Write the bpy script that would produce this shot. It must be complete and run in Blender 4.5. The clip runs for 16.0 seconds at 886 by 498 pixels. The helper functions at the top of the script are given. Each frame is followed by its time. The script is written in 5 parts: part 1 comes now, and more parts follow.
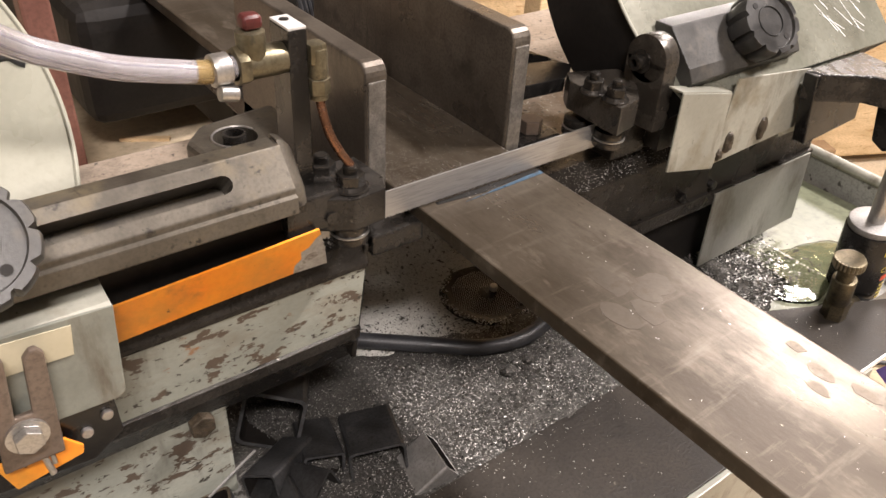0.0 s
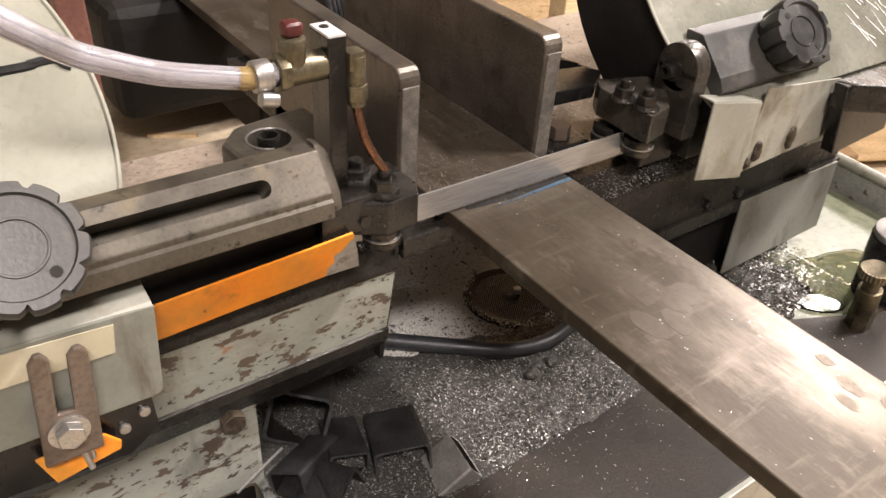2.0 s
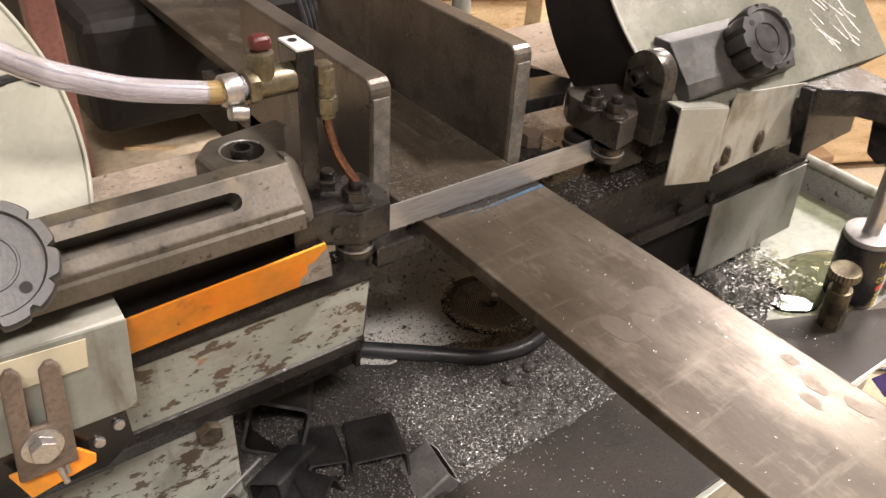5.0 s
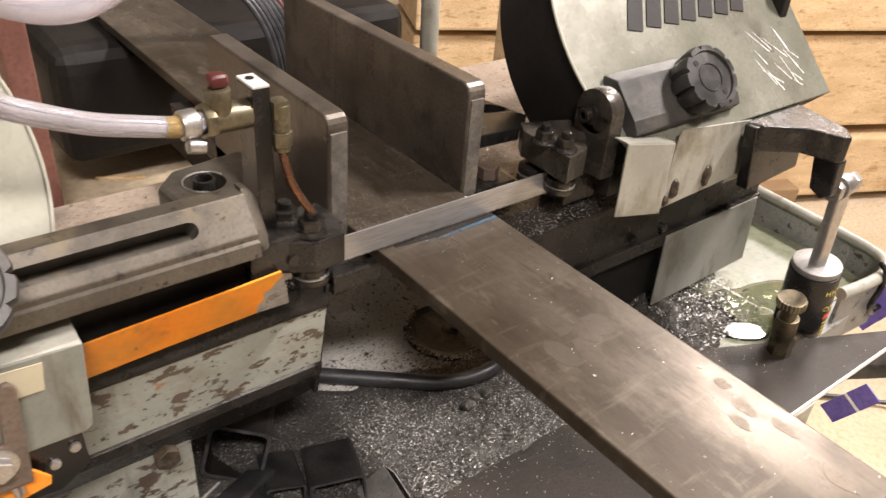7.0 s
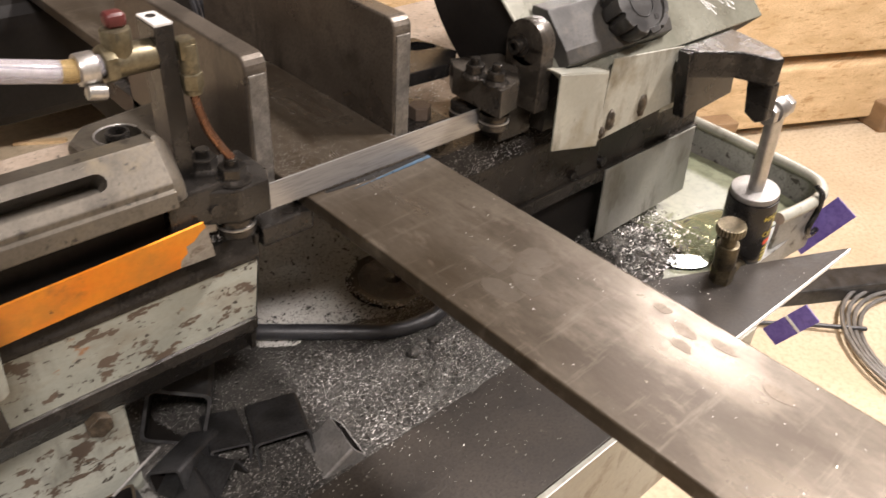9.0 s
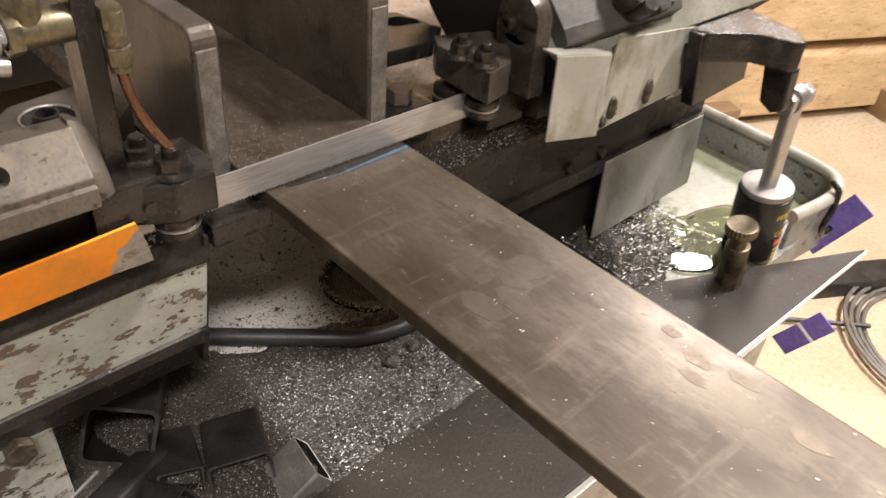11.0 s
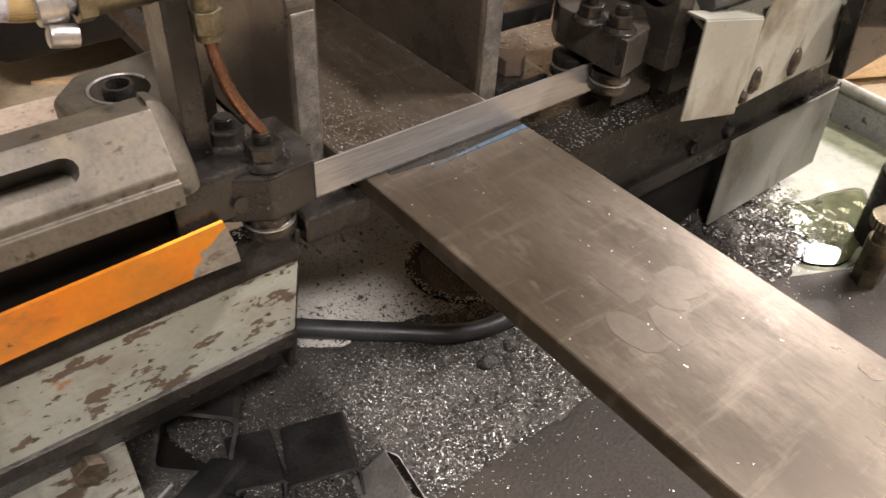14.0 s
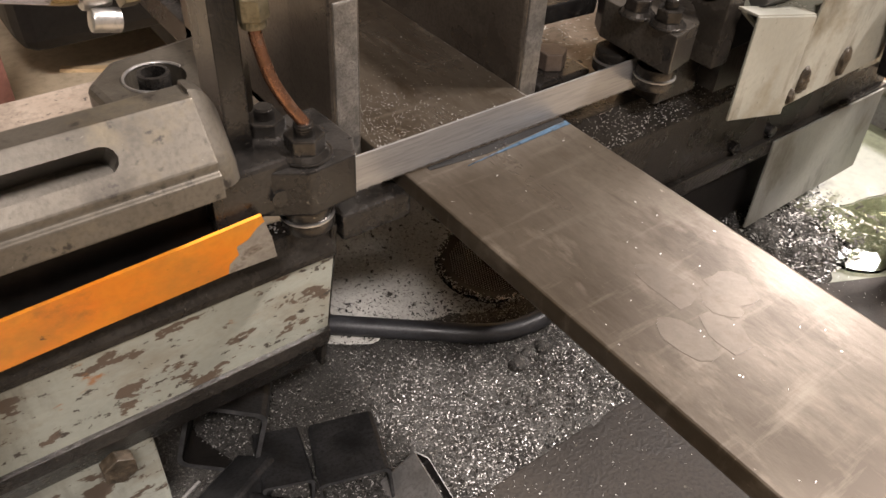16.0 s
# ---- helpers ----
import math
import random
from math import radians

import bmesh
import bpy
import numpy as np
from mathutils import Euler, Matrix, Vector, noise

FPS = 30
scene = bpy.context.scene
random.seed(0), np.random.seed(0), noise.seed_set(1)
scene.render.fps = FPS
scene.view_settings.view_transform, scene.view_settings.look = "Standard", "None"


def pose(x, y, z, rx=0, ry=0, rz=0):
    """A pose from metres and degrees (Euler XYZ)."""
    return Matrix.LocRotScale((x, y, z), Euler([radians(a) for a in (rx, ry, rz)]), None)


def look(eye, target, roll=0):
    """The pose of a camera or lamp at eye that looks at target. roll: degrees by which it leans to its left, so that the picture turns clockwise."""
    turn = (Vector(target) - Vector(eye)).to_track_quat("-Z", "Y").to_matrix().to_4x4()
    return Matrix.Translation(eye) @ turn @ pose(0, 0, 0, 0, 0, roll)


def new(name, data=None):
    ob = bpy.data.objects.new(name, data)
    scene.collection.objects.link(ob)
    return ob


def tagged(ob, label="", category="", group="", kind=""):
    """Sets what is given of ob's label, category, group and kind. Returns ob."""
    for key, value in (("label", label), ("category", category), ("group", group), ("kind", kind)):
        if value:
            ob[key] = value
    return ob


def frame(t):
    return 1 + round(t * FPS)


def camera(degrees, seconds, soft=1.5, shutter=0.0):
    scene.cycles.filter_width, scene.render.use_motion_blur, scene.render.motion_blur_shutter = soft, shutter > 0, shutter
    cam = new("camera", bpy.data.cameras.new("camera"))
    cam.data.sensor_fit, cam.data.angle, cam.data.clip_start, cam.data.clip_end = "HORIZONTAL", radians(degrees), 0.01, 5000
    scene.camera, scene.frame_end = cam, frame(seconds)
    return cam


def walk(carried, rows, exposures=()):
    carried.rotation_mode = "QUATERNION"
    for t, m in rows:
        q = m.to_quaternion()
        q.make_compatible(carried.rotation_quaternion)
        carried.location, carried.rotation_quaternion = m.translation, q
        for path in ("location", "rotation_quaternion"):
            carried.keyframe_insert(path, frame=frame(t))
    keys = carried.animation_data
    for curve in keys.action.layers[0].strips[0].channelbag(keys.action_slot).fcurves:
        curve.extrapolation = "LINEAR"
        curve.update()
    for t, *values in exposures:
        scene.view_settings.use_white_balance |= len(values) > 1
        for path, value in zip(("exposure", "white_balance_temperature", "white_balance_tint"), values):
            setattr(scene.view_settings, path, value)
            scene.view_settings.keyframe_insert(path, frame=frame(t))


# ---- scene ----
cam = camera(59.0, 16.0, 1.5, 0.7)
PATH = [
    (0, (-0.254, -0.342, 1.069), (0.765, 0.942, -0.077), 3.5),
    (0.5, (-0.259, -0.344, 1.075), (0.754, 0.942, -0.074), 3.4),
    (1, (-0.261, -0.342, 1.073), (0.742, 0.949, -0.079), 3.4),
    (1.5, (-0.259, -0.342, 1.072), (0.735, 0.951, -0.086), 3.4),
    (2, (-0.263, -0.337, 1.076), (0.723, 0.963, -0.08), 3.9),
    (2.5, (-0.265, -0.333, 1.073), (0.716, 0.968, -0.086), 4.2),
    (3, (-0.266, -0.332, 1.074), (0.714, 0.97, -0.084), 4.1),
    (3.5, (-0.263, -0.335, 1.076), (0.722, 0.97, -0.075), 3.6),
    (4, (-0.256, -0.337, 1.075), (0.731, 0.967, -0.076), 2.9),
    (6.3, (-0.264, -0.371, 1.088), (0.81, 0.911, -0.01), 4.7),
    (6.5, (-0.262, -0.375, 1.085), (0.814, 0.923, 0.008), 4.3),
    (7, (-0.256, -0.368, 1.092), (0.829, 0.924, 0.018), 4.7),
    (7.5, (-0.228, -0.367, 1.078), (0.88, 0.871, -0.035), 5.0),
    (8, (-0.227, -0.368, 1.075), (0.908, 0.813, -0.073), 4.5),
    (8.5, (-0.245, -0.372, 1.074), (0.884, 0.799, -0.09), 3.7),
    (9, (-0.241, -0.37, 1.076), (0.9, 0.792, -0.084), 3.8),
    (9.2, (-0.232, -0.374, 1.081), (0.931, 0.779, -0.067), 4.3),
    (11.3, (-0.183, -0.31, 1.036), (0.933, 0.81, -0.188), 5.3),
    (11.5, (-0.175, -0.279, 1.026), (0.898, 0.84, -0.238), 5.0),
    (12, (-0.161, -0.261, 1.018), (0.855, 0.852, -0.297), 4.6),
    (12.5, (-0.166, -0.264, 1.024), (0.851, 0.856, -0.284), 4.6),
    (13, (-0.17, -0.264, 1.027), (0.847, 0.865, -0.274), 4.7),
    (13.5, (-0.173, -0.265, 1.027), (0.837, 0.878, -0.266), 4.2),
    (14, (-0.175, -0.261, 1.025), (0.818, 0.901, -0.265), 3.6),
    (14.5, (-0.181, -0.258, 1.026), (0.797, 0.919, -0.262), 3.2),
    (15, (-0.181, -0.253, 1.024), (0.785, 0.929, -0.267), 3.3),
    (15.5, (-0.181, -0.25, 1.023), (0.779, 0.933, -0.272), 3.4),
    (16, (-0.178, -0.247, 1.018), (0.779, 0.935, -0.282), 3.8),
]
walk(cam, [(t, look(eye, target, roll)) for t, eye, target, roll in PATH])

# ---------- light ----------
world = bpy.data.worlds.new("world")
world.use_nodes = True
world.node_tree.nodes["Background"].inputs[0].default_value = (0.9, 0.8, 0.68, 1)
world.node_tree.nodes["Background"].inputs[1].default_value = 0.02
scene.world = world


def area_lamp(name, eye, target, sx, sy, watts, colour):
    d = bpy.data.lights.new(name, "AREA")
    d.shape, d.size, d.size_y, d.energy, d.color = "RECTANGLE", sx, sy, watts, colour
    ob = new(name, d)
    ob.matrix_world = look(eye, target)
    return ob


area_lamp("shop_light_key", (3.38, 1.0, 3.0), (0.2, -0.1, 0.7), 0.8, 0.45, 96, (1.0, 0.9, 0.865))
area_lamp("shop_light_ceiling", (1.55, -0.62, 3.0), (0.1, 0.0, 0.8), 0.6, 0.2, 172, (1.0, 0.9, 0.865))
area_lamp("shop_light_front", (-0.7, -1.5, 2.85), (0.0, 0.1, 0.7), 0.8, 0.2, 80, (1.0, 0.9, 0.865))
scene.view_settings.exposure = 0.0


# ---------- materials ----------
def surf(name, c1, c2, scale=30, rough=(0.4, 0.6), metal=0.0, bump=0.1, fine=400, spots=None, stretch=(1, 1, 1), spec=0.5, grain=1.0):
    """Two-scale noise paint or metal; spots: list of (colour, scale, threshold, roughness, metal, sharpness)."""
    m = bpy.data.materials.new(name)
    m.use_nodes = True
    nt = m.node_tree
    N, L = nt.nodes, nt.links
    b = N["Principled BSDF"]
    b.inputs["Specular IOR Level"].default_value = spec
    tc = N.new("ShaderNodeTexCoord")
    mp = N.new("ShaderNodeMapping")
    mp.inputs["Scale"].default_value = stretch
    L.new(tc.outputs["Object"], mp.inputs[0])

    def noise_tex(s, detail=6, r=0.6, own=None):
        n = N.new("ShaderNodeTexNoise")
        n.inputs["Scale"].default_value, n.inputs["Detail"].default_value, n.inputs["Roughness"].default_value = s, detail, r
        src = mp
        if own:
            src = N.new("ShaderNodeMapping")
            src.inputs["Scale"].default_value = own
            L.new(tc.outputs["Object"], src.inputs[0])
        L.new(src.outputs[0], n.inputs["Vector"])
        return n

    def ramp(src, lo, hi):
        r = N.new("ShaderNodeMapRange")
        r.clamp = True
        r.inputs["From Min"].default_value, r.inputs["From Max"].default_value = lo, hi
        L.new(src, r.inputs["Value"])
        return r.outputs[0]

    def mix(fac, a, c, kind="RGBA"):
        x = N.new("ShaderNodeMix")
        x.data_type = kind
        ia, ib, out = (6, 7, 2) if kind == "RGBA" else (2, 3, 0)
        if hasattr(fac, "is_output"):
            L.new(fac, x.inputs[0])
        else:
            x.inputs[0].default_value = fac
        for i, v in ((ia, a), (ib, c)):
            if hasattr(v, "is_output"):
                L.new(v, x.inputs[i])
            else:
                x.inputs[i].default_value = (*v, 1) if kind == "RGBA" else v
        return x.outputs[out]

    big, small = noise_tex(scale), noise_tex(fine, 4)
    col = mix(ramp(big.outputs[0], 0.35, 0.65), c1, c2)
    dark = tuple(v * 0.72 for v in c1)
    col = mix(ramp(small.outputs[0], 0.45, 0.45 + 0.35 / grain), col, dark)
    rg = mix(ramp(big.outputs[0], 0.3, 0.7), rough[0], rough[1], "FLOAT")
    mt = metal
    height = small.outputs[0]
    for sc, ss, th, sr, sm, sharp, *own in spots or ():
        n = noise_tex(ss, 7, 0.65, own[0] if own else None)
        f = ramp(n.outputs[0], th, th + sharp)
        col = mix(f, col, sc)
        rg = mix(f, rg, sr, "FLOAT")
        mt = mix(f, mt, sm, "FLOAT")
    L.new(col, b.inputs["Base Color"])
    L.new(rg, b.inputs["Roughness"])
    if hasattr(mt, "is_output"):
        L.new(mt, b.inputs["Metallic"])
    else:
        b.inputs["Metallic"].default_value = mt
    bp = N.new("ShaderNodeBump")
    bp.inputs["Strength"].default_value, bp.inputs["Distance"].default_value = bump, 0.0015
    L.new(height, bp.inputs["Height"])
    L.new(bp.outputs[0], b.inputs["Normal"])
    return m


M_PLATE = surf("hot_rolled_steel", (0.072, 0.058, 0.043), (0.124, 0.104, 0.08), 7, (0.22, 0.34), 0.55, 0.06, 260,
               [((0.036, 0.026, 0.015), 6, 0.46, 0.36, 0.5, 0.18), ((0.038, 0.027, 0.016), 14, 0.52, 0.36, 0.5, 0.16), ((0.145, 0.122, 0.094), 9, 0.55, 0.25, 0.6, 0.12),
                ((0.155, 0.131, 0.102), 34, 0.57, 0.26, 0.55, 0.16), ((0.04, 0.029, 0.018), 20, 0.56, 0.42, 0.5, 0.2, (4.5, 0.6, 1)),
                ((0.05, 0.037, 0.024), 60, 0.6, 0.42, 0.5, 0.14, (4, 0.5, 1)), ((0.15, 0.129, 0.101), 30, 0.55, 0.3, 0.55, 0.28, (0.5, 3.5, 1)),
                ((0.045, 0.031, 0.018), 60, 0.65, 0.5, 0.3, 0.06), ((0.25, 0.22, 0.182), 210, 0.67, 0.3, 0.6, 0.06)], (1.5, 0.62, 1), grain=0.5)
M_SCALE = surf("pale_mill_scale", (0.082, 0.068, 0.052), (0.11, 0.092, 0.071), 20, (0.3, 0.38), 0.55, 0.06, 260, [((0.07, 0.053, 0.036), 60, 0.55, 0.35, 0.5, 0.14)], grain=0.5)
M_CAP = surf("dull_grey_cap", (0.22, 0.215, 0.205), (0.3, 0.29, 0.28), 60, (0.4, 0.55), 0.6, 0.1, 500)
M_SKIRT = surf("stained_bare_sheet", (0.17, 0.17, 0.15), (0.28, 0.277, 0.243), 9, (0.3, 0.5), 0.2, 0.1, 300,
               [((0.1, 0.085, 0.06), 16, 0.56, 0.5, 0.2, 0.16), ((0.05, 0.044, 0.036), 20, 0.6, 0.4, 0.2, 0.14, (1.6, 1, 0.3)), ((0.5, 0.49, 0.46), 260, 0.69, 0.2, 0.6, 0.03)], (1, 1, 0.5), grain=0.4)
M_STAIN = surf("brown_scale_stain", (0.075, 0.056, 0.037), (0.13, 0.105, 0.078), 30, (0.34, 0.46), 0.5, 0.06, 300, [((0.15, 0.125, 0.097), 90, 0.55, 0.34, 0.5, 0.12)])
M_JAW = surf("oily_dark_iron", (0.075, 0.063, 0.051), (0.165, 0.143, 0.117), 12, (0.22, 0.48), 0.55, 0.1, 500,
             [((0.03, 0.025, 0.02), 18, 0.55, 0.3, 0.5, 0.18), ((0.03, 0.025, 0.02), 22, 0.58, 0.3, 0.4, 0.12, (1, 2, 0.3)), ((0.3, 0.28, 0.25), 300, 0.705, 0.25, 0.8, 0.03)])
M_JAWEDGE = surf("worn_iron_edge", (0.16, 0.15, 0.135), (0.3, 0.28, 0.25), 120, (0.35, 0.5), 0.7, 0.35, 700)
M_IRON = surf("dark_greasy_iron", (0.012, 0.011, 0.01), (0.032, 0.029, 0.026), 40, (0.14, 0.36), 0.35, 0.15, 600,
              [((0.055, 0.05, 0.044), 26, 0.58, 0.36, 0.4, 0.14), ((0.2, 0.185, 0.16), 190, 0.655, 0.25, 0.8, 0.05), ((0.01, 0.009, 0.008), 70, 0.58, 0.18, 0.2, 0.08)])
M_GUIDE = surf("oily_brown_steel", (0.04, 0.035, 0.029), (0.095, 0.084, 0.07), 30, (0.16, 0.4), 0.5, 0.12, 600, [((0.02, 0.017, 0.014), 40, 0.55, 0.3, 0.4, 0.14), ((0.3, 0.28, 0.25), 260, 0.68, 0.25, 0.8, 0.04)])
M_STUD = surf("oiled_black_steel", (0.03, 0.027, 0.024), (0.075, 0.068, 0.06), 90, (0.16, 0.3), 0.75, 0.08, 700, [((0.25, 0.235, 0.21), 260, 0.64, 0.2, 0.9, 0.05)])
M_BLACK = surf("black_oxide", (0.006, 0.0056, 0.0053), (0.016, 0.015, 0.014), 60, (0.15, 0.32), 0.1, 0.08, 900, [((0.06, 0.054, 0.047), 150, 0.64, 0.25, 0.6, 0.05)])
M_STEEL = surf("bright_steel", (0.42, 0.41, 0.39), (0.54, 0.52, 0.5), 80, (0.28, 0.42), 0.9, 0.05, 700)
M_BLADE = surf("saw_blade_steel", (0.31, 0.305, 0.3), (0.43, 0.42, 0.405), 25, (0.36, 0.46), 0.7, 0.03, 500, None, (0.15, 1, 3))
M_BAR = surf("brown_guide_bar", (0.06, 0.053, 0.042), (0.118, 0.104, 0.083), 14, (0.3, 0.5), 0.5, 0.08, 500,
             [((0.15, 0.12, 0.07), 22, 0.54, 0.5, 0.3, 0.2), ((0.035, 0.029, 0.022), 30, 0.5, 0.42, 0.3, 0.18), ((0.022, 0.018, 0.014), 110, 0.59, 0.45, 0.3, 0.08), ((0.3, 0.28, 0.25), 420, 0.715, 0.3, 0.8, 0.02)], grain=0.6)
M_BED = surf("chipped_grey_paint", (0.215, 0.223, 0.19), (0.305, 0.314, 0.268), 14, (0.35, 0.55), 0.0, 0.15, 350,
             [((0.16, 0.13, 0.09), 12, 0.54, 0.5, 0.1, 0.2), ((0.10, 0.075, 0.055), 55, 0.56, 0.6, 0.3, 0.015), ((0.05, 0.042, 0.034), 130, 0.62, 0.5, 0.3, 0.02), ((0.24, 0.12, 0.055), 34, 0.65, 0.6, 0.1, 0.05),
              ((0.06, 0.05, 0.04), 16, 0.58, 0.4, 0.1, 0.18, (1.2, 1, 0.25))], (0.8, 1, 1.6), grain=0.4)
M_BEDDARK = surf("oil_blackened_casting", (0.014, 0.0125, 0.011), (0.038, 0.034, 0.029), 22, (0.14, 0.4), 0.25, 0.4, 420,
                 [((0.06, 0.052, 0.042), 30, 0.6, 0.5, 0.2, 0.12), ((0.24, 0.225, 0.2), 300, 0.66, 0.2, 0.8, 0.03)], spec=0.3)
M_BEDTOP = surf("stained_bed_top", (0.25, 0.2, 0.155), (0.36, 0.3, 0.24), 16, (0.4, 0.62), 0.2, 0.2, 300,
                [((0.08, 0.067, 0.054), 14, 0.56, 0.45, 0.2, 0.18), ((0.42, 0.4, 0.36), 200, 0.66, 0.35, 0.9, 0.04), ((0.07, 0.06, 0.05), 130, 0.6, 0.6, 0.2, 0.05), ((0.3, 0.13, 0.07), 40, 0.68, 0.6, 0.1, 0.05)])
M_CREAM = surf("aged_cream_paint", (0.235, 0.233, 0.185), (0.315, 0.31, 0.255), 6, (0.22, 0.38), 0.0, 0.05, 260,
               [((0.16, 0.145, 0.1), 9, 0.55, 0.45, 0.0, 0.22), ((0.24, 0.21, 0.15), 60, 0.66, 0.5, 0.0, 0.06), ((0.7, 0.7, 0.66), 60, 0.7, 0.2, 0.0, 0.03)], grain=0.35)
M_GUARD = surf("dirty_glossy_guard_paint", (0.15, 0.151, 0.12), (0.24, 0.24, 0.198), 9, (0.16, 0.34), 0.25, 0.06, 260,
               [((0.07, 0.064, 0.046), 12, 0.53, 0.35, 0.1, 0.2), ((0.045, 0.04, 0.032), 26, 0.6, 0.4, 0.1, 0.14), ((0.5, 0.5, 0.47), 150, 0.69, 0.2, 0.3, 0.03)], (1, 1, 1), grain=0.5)
M_SHEET = surf("pale_guard_sheet", (0.23, 0.23, 0.195), (0.34, 0.335, 0.285), 14, (0.3, 0.5), 0.1, 0.08, 300,
               [((0.17, 0.145, 0.095), 22, 0.52, 0.55, 0.2, 0.2), ((0.11, 0.093, 0.065), 26, 0.56, 0.5, 0.2, 0.16, (1.4, 1, 0.35)), ((0.06, 0.05, 0.04), 150, 0.66, 0.5, 0.2, 0.04)], grain=0.4)
M_HOOD = surf("grey_green_paint", (0.145, 0.151, 0.127), (0.205, 0.212, 0.18), 14, (0.35, 0.52), 0.0, 0.1, 260,
              [((0.17, 0.14, 0.1), 16, 0.56, 0.5, 0.1, 0.2), ((0.12, 0.09, 0.065), 60, 0.67, 0.6, 0.1, 0.03), ((0.09, 0.075, 0.055), 22, 0.62, 0.45, 0.1, 0.14, (1.4, 1, 0.3))], grain=0.4)
M_ORANGE = surf("orange_guard_paint", (0.80, 0.2, 0.012), (0.8, 0.33, 0.03), 11, (0.35, 0.5), 0.0, 0.05, 250,
                [((0.42, 0.2, 0.04), 18, 0.52, 0.5, 0.05, 0.25), ((0.11, 0.085, 0.045), 21, 0.57, 0.5, 0.1, 0.2), ((0.05, 0.038, 0.028), 110, 0.66, 0.6, 0.1, 0.03)], grain=0.3)
M_BARE = surf("scraped_sheet", (0.3, 0.275, 0.24), (0.42, 0.39, 0.34), 60, (0.4, 0.5), 0.3, 0.1, 300, [((0.14, 0.11, 0.08), 60, 0.6, 0.5, 0.2, 0.1)])
M_LABEL = surf("yellowed_label", (0.4, 0.36, 0.25), (0.5, 0.455, 0.33), 16, (0.4, 0.5), 0.0, 0.02, 200, [((0.3, 0.26, 0.16), 20, 0.58, 0.5, 0, 0.2)], grain=0.3)
M_FORK = surf("brown_steel_strap", (0.13, 0.1, 0.08), (0.19, 0.15, 0.12), 40, (0.4, 0.55), 0.5, 0.12, 400)
M_KNOB = surf("black_plastic", (0.011, 0.0105, 0.01), (0.03, 0.029, 0.027), 40, (0.28, 0.45), 0.0, 0.1, 500, [((0.07, 0.065, 0.058), 90, 0.6, 0.4, 0, 0.1)])
M_KNOBG = surf("grey_worn_plastic", (0.026, 0.025, 0.023), (0.055, 0.052, 0.047), 24, (0.32, 0.5), 0.0, 0.1, 500, [((0.065, 0.057, 0.045), 40, 0.56, 0.5, 0, 0.14), ((0.016, 0.015, 0.014), 60, 0.58, 0.4, 0, 0.1)])
M_BRASS = surf("aged_brass", (0.15, 0.13, 0.083), (0.25, 0.22, 0.15), 60, (0.3, 0.48), 0.85, 0.1, 500, [((0.05, 0.042, 0.028), 80, 0.56, 0.5, 0.6, 0.12), ((0.5, 0.46, 0.36), 200, 0.66, 0.25, 0.9, 0.05)])
M_BRONZE = surf("dark_bronze", (0.07, 0.057, 0.036), (0.15, 0.125, 0.08), 60, (0.3, 0.5), 0.85, 0.1, 500, [((0.03, 0.025, 0.018), 70, 0.55, 0.5, 0.5, 0.12)])
M_COPPER = surf("oxidised_copper", (0.36, 0.18, 0.11), (0.15, 0.085, 0.052), 110, (0.18, 0.38), 0.92, 0.06, 400, [((0.05, 0.036, 0.025), 120, 0.57, 0.5, 0.5, 0.08), ((0.6, 0.36, 0.24), 160, 0.64, 0.2, 0.95, 0.06)])
M_RED = surf("worn_red_paint", (0.05, 0.008, 0.008), (0.09, 0.016, 0.014), 60, (0.35, 0.5), 0.0, 0.1, 300)
M_TRAY = surf("dirty_tray_paint", (0.16, 0.16, 0.148), (0.28, 0.28, 0.26), 14, (0.35, 0.6), 0.0, 0.25, 380,
              [((0.05, 0.045, 0.04), 70, 0.58, 0.5, 0.2, 0.05), ((0.03, 0.028, 0.025), 18, 0.6, 0.45, 0.2, 0.12)])
M_TRAYWET = surf("wet_green_tray", (0.1, 0.11, 0.07), (0.16, 0.171, 0.116), 9, (0.25, 0.45), 0.0, 0.06, 120,
                 [((0.12, 0.12, 0.08), 14, 0.56, 0.12, 0.0, 0.16), ((0.05, 0.045, 0.035), 60, 0.66, 0.2, 0.0, 0.05)])
M_CHIPBED = surf("steel_swarf_bed", (0.042, 0.04, 0.037), (0.09, 0.086, 0.078), 40, (0.3, 0.5), 0.3, 1.0, 800,
                 [((0.24, 0.23, 0.21), 520, 0.56, 0.3, 0.7, 0.05), ((0.018, 0.017, 0.016), 700, 0.58, 0.5, 0.2, 0.05)])
# Tray paint whitened for the strong light on its back; dark specks are chips.
M_COVE = surf("speckled_tray_lit", (0.56, 0.55, 0.51), (0.68, 0.67, 0.63), 20, (0.4, 0.6), 0.0, 0.3, 380,
              [((0.05, 0.046, 0.042), 150, 0.6, 0.5, 0.2, 0.03), ((0.06, 0.056, 0.05), 62, 0.635, 0.5, 0.2, 0.03), ((0.3, 0.28, 0.25), 420, 0.57, 0.5, 0.2, 0.05)])
M_TUBEEND = surf("dull_cut_steel", (0.022, 0.022, 0.023), (0.06, 0.06, 0.061), 100, (0.45, 0.6), 0.3, 0.05, 600)
M_CHIP = surf("steel_chips", (0.55, 0.54, 0.51), (0.75, 0.73, 0.7), 200, (0.25, 0.4), 0.45, 0.1, 900)
M_CHIPDARK = surf("oily_chips", (0.05, 0.048, 0.045), (0.12, 0.115, 0.105), 200, (0.25, 0.4), 0.7, 0.1, 900)
